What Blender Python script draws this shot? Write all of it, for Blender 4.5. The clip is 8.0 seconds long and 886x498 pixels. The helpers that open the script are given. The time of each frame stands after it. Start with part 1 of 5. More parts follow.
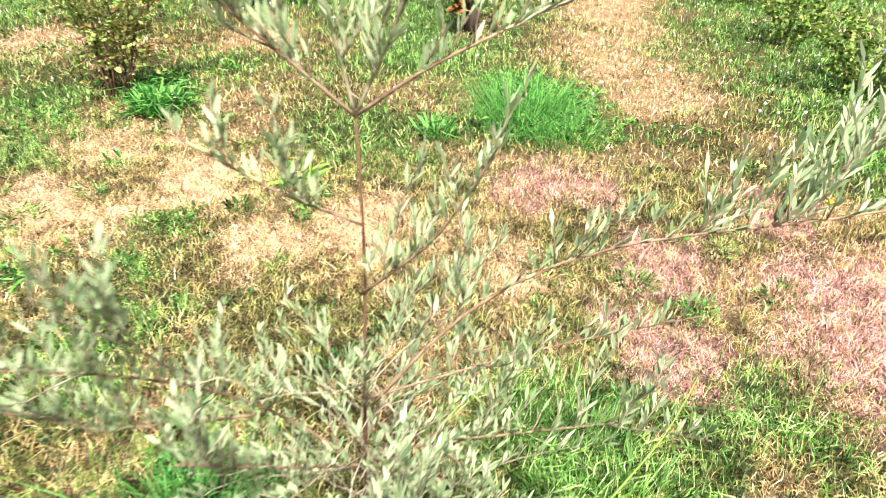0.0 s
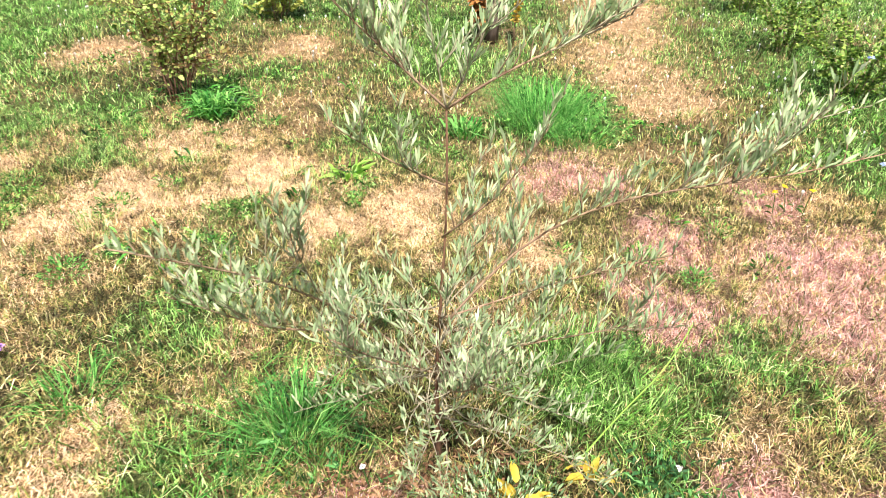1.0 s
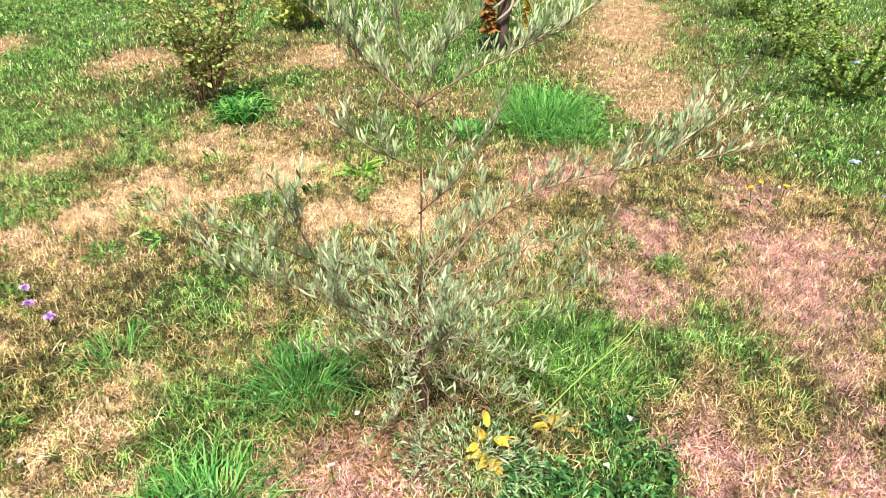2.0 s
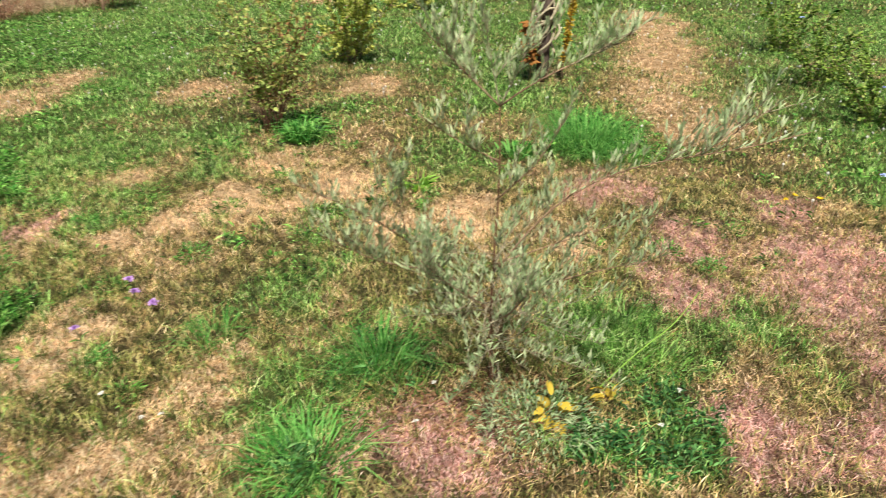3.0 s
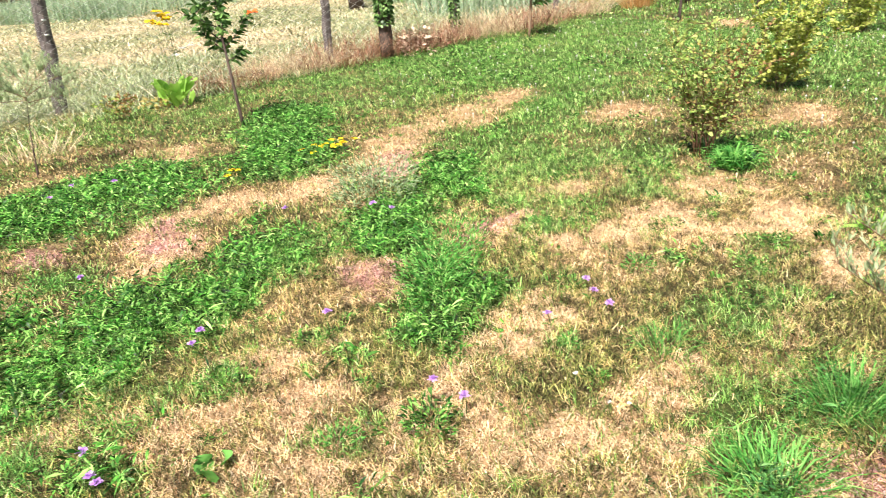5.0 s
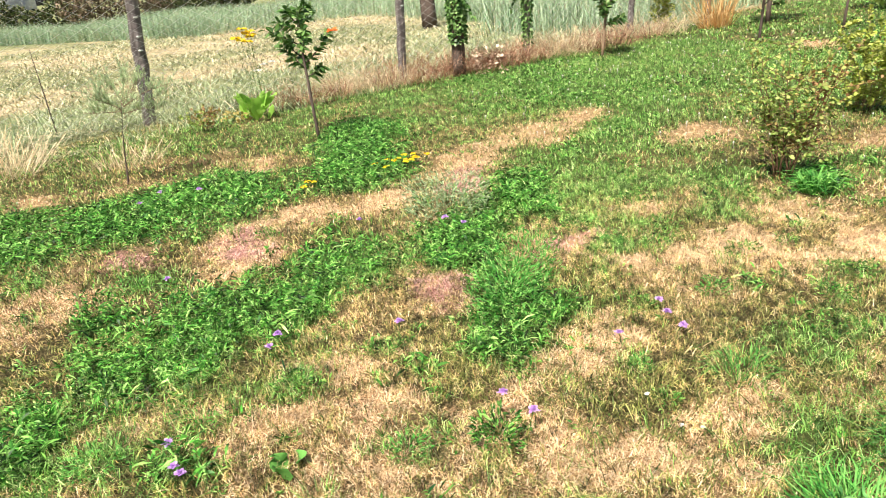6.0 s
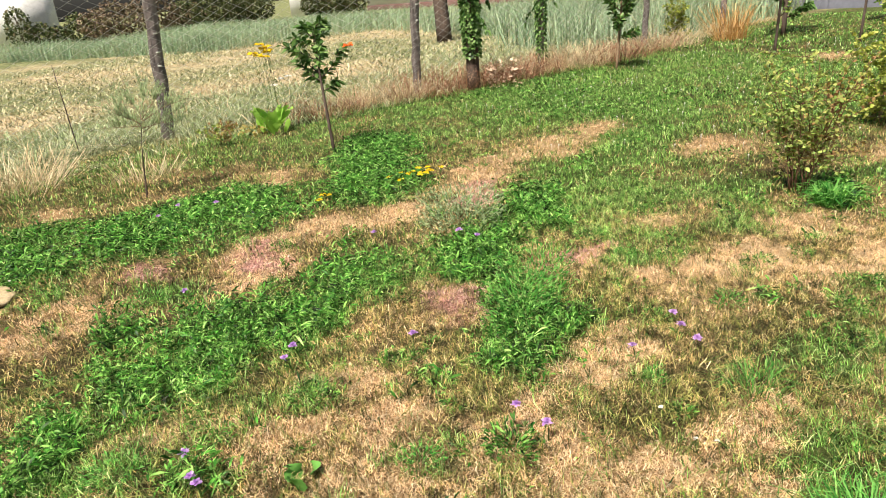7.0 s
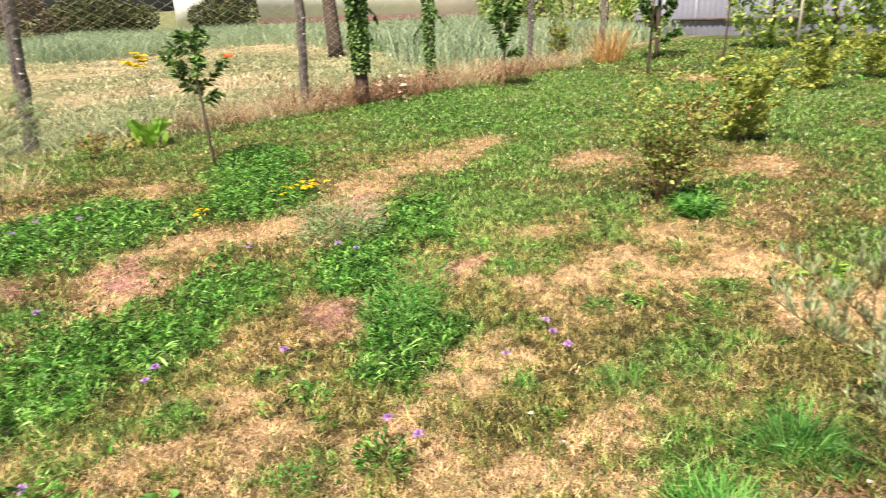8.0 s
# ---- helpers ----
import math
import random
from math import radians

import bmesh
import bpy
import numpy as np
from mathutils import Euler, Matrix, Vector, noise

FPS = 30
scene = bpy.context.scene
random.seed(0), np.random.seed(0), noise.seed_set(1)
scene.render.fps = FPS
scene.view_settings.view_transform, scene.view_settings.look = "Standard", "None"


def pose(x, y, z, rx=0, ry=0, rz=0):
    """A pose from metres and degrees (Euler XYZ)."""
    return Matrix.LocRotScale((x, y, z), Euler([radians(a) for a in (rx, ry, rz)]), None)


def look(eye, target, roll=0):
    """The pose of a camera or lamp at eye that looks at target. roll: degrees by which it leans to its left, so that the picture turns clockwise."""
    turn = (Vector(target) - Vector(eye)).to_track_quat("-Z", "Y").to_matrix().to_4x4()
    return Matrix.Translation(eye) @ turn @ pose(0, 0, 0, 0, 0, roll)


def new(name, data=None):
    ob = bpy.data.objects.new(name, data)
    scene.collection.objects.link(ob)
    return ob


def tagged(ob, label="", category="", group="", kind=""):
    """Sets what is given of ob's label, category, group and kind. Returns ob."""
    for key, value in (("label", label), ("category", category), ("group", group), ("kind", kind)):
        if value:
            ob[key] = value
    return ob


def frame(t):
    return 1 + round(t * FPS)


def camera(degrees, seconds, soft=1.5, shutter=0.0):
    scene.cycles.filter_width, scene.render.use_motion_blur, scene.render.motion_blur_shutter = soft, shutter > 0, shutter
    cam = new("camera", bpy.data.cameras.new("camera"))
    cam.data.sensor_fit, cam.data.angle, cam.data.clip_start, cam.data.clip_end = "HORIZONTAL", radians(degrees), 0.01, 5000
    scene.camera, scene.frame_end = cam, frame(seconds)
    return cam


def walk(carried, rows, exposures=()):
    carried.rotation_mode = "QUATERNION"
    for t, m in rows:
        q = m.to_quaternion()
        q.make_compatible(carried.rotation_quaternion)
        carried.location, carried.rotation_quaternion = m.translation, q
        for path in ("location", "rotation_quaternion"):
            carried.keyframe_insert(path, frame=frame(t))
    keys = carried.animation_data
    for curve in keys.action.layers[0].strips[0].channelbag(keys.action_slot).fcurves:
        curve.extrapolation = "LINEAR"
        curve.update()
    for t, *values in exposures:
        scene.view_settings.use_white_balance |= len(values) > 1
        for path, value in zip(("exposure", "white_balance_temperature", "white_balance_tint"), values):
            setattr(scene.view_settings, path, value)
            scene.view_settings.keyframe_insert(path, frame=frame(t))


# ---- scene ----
cam = camera(65.5, 8.0, soft=0.5, shutter=0.4)
PATH = [
    (0, (0.2, 0.295, 1.314), (-0.086, 1.985, 0.282), 2.1),
    (0.5, (0.168, 0.06, 1.379), (-0.135, 1.754, 0.36), 1.8),
    (1, (0.174, -0.126, 1.434), (-0.143, 1.567, 0.417), 1.6),
    (1.2, (0.2, -0.188, 1.458), (-0.128, 1.503, 0.442), 1.4),
    (2.3, (0.373, -0.477, 1.527), (-0.036, 1.217, 0.546), 0.3),
    (2.5, (0.366, -0.547, 1.532), (-0.048, 1.159, 0.574), 0.2),
    (3, (0.294, -0.727, 1.508), (-0.188, 0.989, 0.601), -0.2),
    (3.4, (0.249, -0.842, 1.523), (-0.404, 0.821, 0.624), -1.5),
    (3.5, (0.207, -0.852, 1.52), (-0.494, 0.792, 0.624), -1.8),
    (3.7, (0.15, -0.877, 1.515), (-0.65, 0.725, 0.625), -2.5),
    (4, (0.084, -0.943, 1.544), (-0.876, 0.573, 0.661), -3.5),
    (4.5, (0.009, -1.065, 1.571), (-1.21, 0.278, 0.728), -4.3),
    (5, (-0.009, -1.117, 1.591), (-1.342, 0.132, 0.777), -5.1),
    (6.3, (-0.007, -1.191, 1.601), (-1.493, -0.076, 0.86), -5.4),
    (6.5, (0.001, -1.194, 1.61), (-1.492, -0.083, 0.875), -5.6),
    (7, (0.011, -1.189, 1.605), (-1.491, -0.079, 0.889), -5.6),
    (7.5, (0.038, -1.151, 1.589), (-1.407, 0.041, 0.889), -4.6),
    (8, (0.068, -1.091, 1.565), (-1.247, 0.247, 0.872), -3.4),
]
EXPOSURES = [(0.0, 1.58, 6300, 14), (0.6, 1.28, 6350, 14), (1.2, 1.42, 6300, 15), (2.4, 0.94, 6450, 12), (3.1, 0.7, 6630, 10), (3.5, 1.18, 6400, 13), (3.8, 1.3, 6400, 13), (4.5, 1.46, 6500, 14), (5.0, 1.38, 6450, 14), (6.4, 1.11, 6640, 10), (7.0, 0.89, 6840, 11), (7.5, 0.94, 6940, 12), (8.0, 1.02, 7040, 13)]
walk(cam, [(t, look(eye, target, roll)) for t, eye, target, roll in PATH], EXPOSURES)

# ---- light: bright veiled sky with a soft high sun ----
SUN_EL, SUN_AZ = radians(60), radians(162)
world = bpy.data.worlds.new("sky")
scene.world = world
world.use_nodes = True
wn = world.node_tree.nodes
sky = wn.new("ShaderNodeTexSky")
sky.sky_type, sky.sun_disc = "NISHITA", False
sky.sun_elevation, sky.sun_rotation = SUN_EL, SUN_AZ
sky.dust_density, sky.air_density = 4.0, 1.0
wn["Background"].inputs["Strength"].default_value = 0.043
world.node_tree.links.new(sky.outputs[0], wn["Background"].inputs["Color"])
sun_data = bpy.data.lights.new("sun", "SUN")
sun_data.energy, sun_data.angle, sun_data.color = 4.2, radians(5), (1.0, 0.94, 0.84)
sun = new("sun", sun_data)
SUN_FROM = Vector((math.sin(SUN_AZ) * math.cos(SUN_EL), math.cos(SUN_AZ) * math.cos(SUN_EL), math.sin(SUN_EL)))
sun.matrix_world = look(SUN_FROM * 60, (0, 0, 0))


# ---- materials ----
def material(name, rough=0.8, spec=0.3):
    m = bpy.data.materials.new(name)
    m.use_nodes = True
    b = m.node_tree.nodes["Principled BSDF"]
    b.inputs["Roughness"].default_value = rough
    b.inputs["Specular IOR Level"].default_value = spec
    return m, m.node_tree.nodes, m.node_tree.links, b


def ramp(nodes, links, fac, stops):
    r = nodes.new("ShaderNodeValToRGB")
    els = r.color_ramp.elements
    while len(els) < len(stops):
        els.new(0.5)
    for i, (p, c) in enumerate(stops):
        els[i].position, els[i].color = p, (*c, 1)
    links.new(fac, r.inputs["Fac"])
    return r.outputs["Color"]


def noise_node(nodes, links, scale, detail=4.0, rough=0.6, coord=None):
    n = nodes.new("ShaderNodeTexNoise")
    n.inputs["Scale"].default_value, n.inputs["Detail"].default_value, n.inputs["Roughness"].default_value = scale, detail, rough
    if coord is not None:
        links.new(coord, n.inputs["Vector"])
    return n.outputs["Fac"]


def mix(nodes, links, kind, fac, a, b):
    n = nodes.new("ShaderNodeMix")
    n.data_type, n.blend_type = "RGBA", kind
    for socket, value in ((n.inputs["Factor"], fac), (n.inputs["A"], a), (n.inputs["B"], b)):
        if isinstance(value, (int, float)):
            socket.default_value = value
        elif isinstance(value, tuple):
            socket.default_value = (*value, 1)
        else:
            links.new(value, socket)
    return n.outputs["Result"]


def bump(nodes, links, height, b, strength, distance):
    n = nodes.new("ShaderNodeBump")
    n.inputs["Strength"].default_value, n.inputs["Distance"].default_value = strength, distance
    links.new(height, n.inputs["Height"])
    links.new(n.outputs["Normal"], b.inputs["Normal"])


def leaf_material(name, colours, rough=0.55, through_light=0.25, patch=1.5, spec=0.2, shade_mottle=0.0):
    """Leaves and blades: each one takes its own shade, drifting slowly over the plant."""
    m, nodes, links, b = material(name, rough, spec)
    geo = nodes.new("ShaderNodeNewGeometry")
    tex = nodes.new("ShaderNodeTexCoord")
    stops = [(i / max(1, len(colours) - 1), c) for i, c in enumerate(colours)]
    own = ramp(nodes, links, geo.outputs["Random Per Island"], stops)
    drift = ramp(nodes, links, noise_node(nodes, links, patch, 3, 0.6, tex.outputs["Object"]), [(0.3, (0.8, 0.82, 0.8)), (0.7, (1.15, 1.12, 1.1))])
    colour = mix(nodes, links, "MULTIPLY", 1.0, own, drift)
    if shade_mottle:
        # dark gaps and bright tops between clumps, painted into the blade colour
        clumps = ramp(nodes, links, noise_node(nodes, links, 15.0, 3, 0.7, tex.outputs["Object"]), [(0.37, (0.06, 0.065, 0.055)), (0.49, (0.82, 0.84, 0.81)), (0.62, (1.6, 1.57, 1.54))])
        colour = mix(nodes, links, "MULTIPLY", shade_mottle, colour, clumps)
    links.new(colour, b.inputs["Base Color"])
    if through_light:
        tr = nodes.new("ShaderNodeBsdfTranslucent")
        links.new(colour, tr.inputs["Color"])
        ms = nodes.new("ShaderNodeMixShader")
        ms.inputs["Fac"].default_value = through_light
        out = nodes["Material Output"]
        links.new(b.outputs[0], ms.inputs[1])
        links.new(tr.outputs[0], ms.inputs[2])
        links.new(ms.outputs[0], out.inputs["Surface"])
    return m


def bark_material(name, dark, light, scale=30, rough=0.9):
    m, nodes, links, b = material(name, rough, 0.2)
    tex = nodes.new("ShaderNodeTexCoord")
    mp = nodes.new("ShaderNodeMapping")
    mp.inputs["Scale"].default_value = (1, 1, 0.22)
    links.new(tex.outputs["Object"], mp.inputs["Vector"])
    f = noise_node(nodes, links, scale, 6, 0.65, mp.outputs["Vector"])
    big = noise_node(nodes, links, scale * 0.15, 3, 0.6, tex.outputs["Object"])
    c = ramp(nodes, links, f, [(0.3, dark), (0.7, light)])
    c = mix(nodes, links, "MULTIPLY", 0.6, c, ramp(nodes, links, big, [(0.3, (0.6, 0.6, 0.6)), (0.7, (1.25, 1.2, 1.15))]))
    links.new(c, b.inputs["Base Color"])
    bump(nodes, links, f, b, 0.6, 0.01)
    return m


def plain_material(name, colour, rough=0.7, scale=6.0, spread=0.15, metal=0.0, relief=0.2):
    m, nodes, links, b = material(name, rough, 0.4)
    b.inputs["Metallic"].default_value = metal
    tex = nodes.new("ShaderNodeTexCoord")
    f = noise_node(nodes, links, scale, 6, 0.65, tex.outputs["Object"])
    fine = noise_node(nodes, links, scale * 12, 3, 0.6, tex.outputs["Object"])
    lo = tuple(c * (1 - spread) for c in colour)
    hi = tuple(min(1, c * (1 + spread)) for c in colour)
    c = ramp(nodes, links, f, [(0.3, lo), (0.7, hi)])
    c = mix(nodes, links, "MULTIPLY", 0.5, c, ramp(nodes, links, fine, [(0.3, (0.8, 0.8, 0.8)), (0.7, (1.1, 1.1, 1.1))]))
    links.new(c, b.inputs["Base Color"])
    bump(nodes, links, fine, b, relief, 0.004)
    return m


M_STRAW = leaf_material("dry_straw", [(0.09, 0.055, 0.02), (0.48, 0.33, 0.13), (0.78, 0.59, 0.31), (0.18, 0.115, 0.045), (0.42, 0.30, 0.12), (0.92, 0.77, 0.49)], 0.6, 0.15, 0.9, shade_mottle=0.9)
M_BLEACH = leaf_material("bleached_straw", [(0.34, 0.18, 0.08), (0.88, 0.58, 0.34), (0.94, 0.76, 0.51), (0.70, 0.43, 0.23), (0.90, 0.64, 0.40), (0.94, 0.82, 0.60)], 0.6, 0.2, 2.2, shade_mottle=0.4)
M_PINK = leaf_material("reddish_straw", [(0.36, 0.14, 0.12), (0.76, 0.40, 0.35), (0.90, 0.62, 0.57), (0.52, 0.22, 0.18), (0.78, 0.45, 0.40), (0.93, 0.74, 0.68)], 0.6, 0.15, 0.9, shade_mottle=0.45)
M_OLIVE = leaf_material("half_dry_grass", [(0.030, 0.045, 0.008), (0.21, 0.25, 0.055), (0.56, 0.50, 0.22), (0.065, 0.10, 0.018), (0.18, 0.23, 0.045), (0.50, 0.50, 0.18)], 0.55, 0.2, 0.8, shade_mottle=0.9)
M_GREEN = leaf_material("green_grass", [(0.020, 0.070, 0.010), (0.15, 0.37, 0.06), (0.40, 0.66, 0.20), (0.05, 0.15, 0.020), (0.22, 0.44, 0.085), (0.66, 0.79, 0.38)], 0.5, 0.3, 0.8, shade_mottle=0.9)
M_WEED = leaf_material("broad_weed_leaf", [(0.008, 0.045, 0.008), (0.065, 0.26, 0.035), (0.27, 0.56, 0.12), (0.016, 0.085, 0.012), (0.11, 0.36, 0.05), (0.46, 0.74, 0.23)], 0.45, 0.3, 1.0, shade_mottle=1.0)
# dark blue-green weed, deepened further for the shadows between leaves near the shrub
M_SHADE_WEED = leaf_material("shaded_blue_green_weed_leaf", [(0.008, 0.035, 0.012), (0.045, 0.17, 0.045), (0.17, 0.40, 0.12), (0.016, 0.065, 0.020), (0.08, 0.25, 0.065), (0.27, 0.52, 0.18)], 0.55, 0.25, 1.0, 0.15, shade_mottle=0.6)
M_TUFT = leaf_material("lush_grass_blade", [(0.02, 0.12, 0.02), (0.07, 0.30, 0.045), (0.22, 0.52, 0.12), (0.04, 0.19, 0.03), (0.34, 0.62, 0.18)], 0.6, 0.25, 4.0, 0.12)
M_BLUE_WEED = leaf_material("grey_green_weed", [(0.07, 0.13, 0.05), (0.24, 0.36, 0.17), (0.46, 0.57, 0.33), (0.14, 0.22, 0.10)], 0.55, 0.2, 2.0)
M_SILVER = leaf_material("silvery_narrow_leaf", [(0.18, 0.28, 0.13), (0.42, 0.56, 0.30), (0.72, 0.82, 0.53), (0.29, 0.41, 0.20), (0.58, 0.70, 0.41)], 0.5, 0.35, 5.0)
M_BUSH = leaf_material("yellowing_bush_leaf", [(0.07, 0.16, 0.025), (0.26, 0.44, 0.09), (0.46, 0.62, 0.17), (0.60, 0.62, 0.20), (0.16, 0.30, 0.05)], 0.5, 0.3, 2.5)
M_CURRANT = leaf_material("currant_leaf", [(0.08, 0.15, 0.03), (0.32, 0.48, 0.11), (0.60, 0.70, 0.22), (0.16, 0.27, 0.05), (0.54, 0.58, 0.19), (0.44, 0.33, 0.11)], 0.5, 0.35, 2.5)
M_LOW_BUSH = leaf_material("dense_bush_leaf", [(0.025, 0.07, 0.01), (0.14, 0.28, 0.04), (0.36, 0.50, 0.10), (0.06, 0.15, 0.02), (0.50, 0.58, 0.16)], 0.5, 0.25, 2.5)
M_BUSH_YELLOW = leaf_material("lime_yellow_bush_leaf", [(0.12, 0.20, 0.03), (0.40, 0.48, 0.09), (0.66, 0.68, 0.18), (0.24, 0.34, 0.055), (0.72, 0.70, 0.24)], 0.5, 0.35, 2.5)
M_BUSH_BROWN = leaf_material("browned_leaf", [(0.26, 0.14, 0.06), (0.44, 0.27, 0.12), (0.36, 0.33, 0.10), (0.30, 0.42, 0.10)], 0.6, 0.2, 3.0)
M_DARK_LEAF = leaf_material("dark_glossy_leaf", [(0.025, 0.07, 0.015), (0.07, 0.17, 0.035), (0.16, 0.30, 0.08), (0.32, 0.46, 0.18)], 0.45, 0.2, 3.0, 0.3)
M_LIME = leaf_material("bright_broad_leaf", [(0.20, 0.46, 0.05), (0.34, 0.62, 0.10), (0.48, 0.70, 0.20)], 0.45, 0.35, 4.0)
M_RUST = leaf_material("rust_brown_leaf", [(0.20, 0.08, 0.02), (0.34, 0.15, 0.04), (0.44, 0.22, 0.07)], 0.6, 0.2, 6.0)
M_YELLOW_LEAF = leaf_material("yellow_leaf", [(0.46, 0.31, 0.03), (0.62, 0.45, 0.05), (0.50, 0.38, 0.12)], 0.5, 0.25, 8.0)
M_BRUSH = leaf_material("dead_brush", [(0.10, 0.035, 0.02), (0.30, 0.13, 0.08), (0.52, 0.29, 0.19), (0.18, 0.075, 0.04), (0.66, 0.45, 0.32)], 0.7, 0.1, 1.0, shade_mottle=0.5)
M_TALL = leaf_material("tall_blue_green_grass", [(0.18, 0.30, 0.18), (0.32, 0.46, 0.29), (0.48, 0.60, 0.41), (0.24, 0.36, 0.22), (0.42, 0.40, 0.26)], 0.6, 0.25, 0.25, shade_mottle=0.4)
M_HEDGE = leaf_material("far_hedge_leaf", [(0.02, 0.035, 0.012), (0.07, 0.10, 0.03), (0.13, 0.15, 0.06), (0.10, 0.07, 0.04)], 0.6, 0.1, 0.4)
M_HEDGE_BROWN = leaf_material("far_brown_shrub", [(0.07, 0.045, 0.03), (0.18, 0.13, 0.09), (0.28, 0.22, 0.15), (0.09, 0.10, 0.04)], 0.7, 0.1, 0.4)
M_ORANGE_GRASS = leaf_material("orange_dry_grass", [(0.42, 0.20, 0.06), (0.62, 0.38, 0.15), (0.74, 0.54, 0.28)], 0.6, 0.2, 2.0)
M_PURPLE = leaf_material("lilac_petal", [(0.42, 0.22, 0.62), (0.55, 0.32, 0.72), (0.66, 0.45, 0.80)], 0.6, 0.3, 20.0)
M_BLUE = leaf_material("pale_blue_petal", [(0.35, 0.45, 0.85), (0.50, 0.60, 0.92)], 0.6, 0.3, 20.0)
M_WHITE = leaf_material("white_petal", [(0.75, 0.75, 0.70), (0.85, 0.85, 0.82)], 0.6, 0.3, 20.0)
M_YELLOW = leaf_material("yellow_petal", [(0.75, 0.50, 0.01), (0.85, 0.65, 0.03)], 0.6, 0.25, 20.0)
M_REDFLOWER = leaf_material("orange_red_petal", [(0.70, 0.10, 0.02), (0.80, 0.22, 0.04)], 0.5, 0.25, 20.0)
M_TWIG = bark_material("grey_brown_twig", (0.16, 0.09, 0.055), (0.46, 0.34, 0.23), 60)
M_FIELD = leaf_material("pale_field_grass", [(0.34, 0.25, 0.13), (0.76, 0.60, 0.38), (0.96, 0.84, 0.62), (0.50, 0.38, 0.22), (0.88, 0.72, 0.50)], 0.6, 0.25, 0.6, shade_mottle=0.4)
M_FIELD_GREEN = leaf_material("grey_green_field_grass", [(0.14, 0.20, 0.09), (0.38, 0.48, 0.26), (0.68, 0.74, 0.50), (0.22, 0.30, 0.14), (0.52, 0.60, 0.36), (0.82, 0.80, 0.58)], 0.6, 0.25, 0.6, shade_mottle=0.5)
M_MOWN = leaf_material("mown_field_grass", [(0.10, 0.13, 0.05), (0.34, 0.36, 0.19), (0.74, 0.64, 0.43), (0.20, 0.20, 0.09), (0.52, 0.52, 0.31), (0.90, 0.80, 0.58)], 0.6, 0.2, 0.3, shade_mottle=0.4)
M_TWIG_PALE = bark_material("silver_twig", (0.22, 0.19, 0.12), (0.50, 0.46, 0.33), 60)
M_STEM_BROWN = bark_material("red_brown_stem", (0.08, 0.04, 0.025), (0.26, 0.15, 0.09), 60)
M_BARK = bark_material("dark_bark", (0.045, 0.032, 0.026), (0.17, 0.13, 0.11), 26)
M_POST = bark_material("weathered_post_wood", (0.10, 0.085, 0.085), (0.32, 0.28, 0.27), 22)
M_WIRE = plain_material("dull_galvanised_wire", (0.74, 0.74, 0.70), 0.5, 4, 0.15, 0.1)
M_DARKHEART = plain_material("dark_seed_head", (0.06, 0.03, 0.015), 0.9, 30, 0.3)
M_STONE = plain_material("pale_sandstone", (0.46, 0.36, 0.22), 0.95, 14, 0.45, 0, 1.0)
M_WALL = plain_material("white_render", (0.9, 0.9, 0.9), 0.85, 0.6, 0.05)
M_PLINTH = plain_material("brick_red_plinth", (0.15, 0.08, 0.07), 0.85, 3, 0.2)
M_ROOF = plain_material("clay_roof", (0.33, 0.15, 0.10), 0.8, 2, 0.2)
M_SHEET = plain_material("blue_grey_metal_sheet", (0.22, 0.23, 0.29), 0.5, 0.8, 0.12, 0.2)
M_GLASS = plain_material("dark_window", (0.03, 0.035, 0.04), 0.15, 2, 0.1)
M_STAKE = plain_material("pale_stake_wood", (0.62, 0.58, 0.5), 0.8, 8, 0.2)


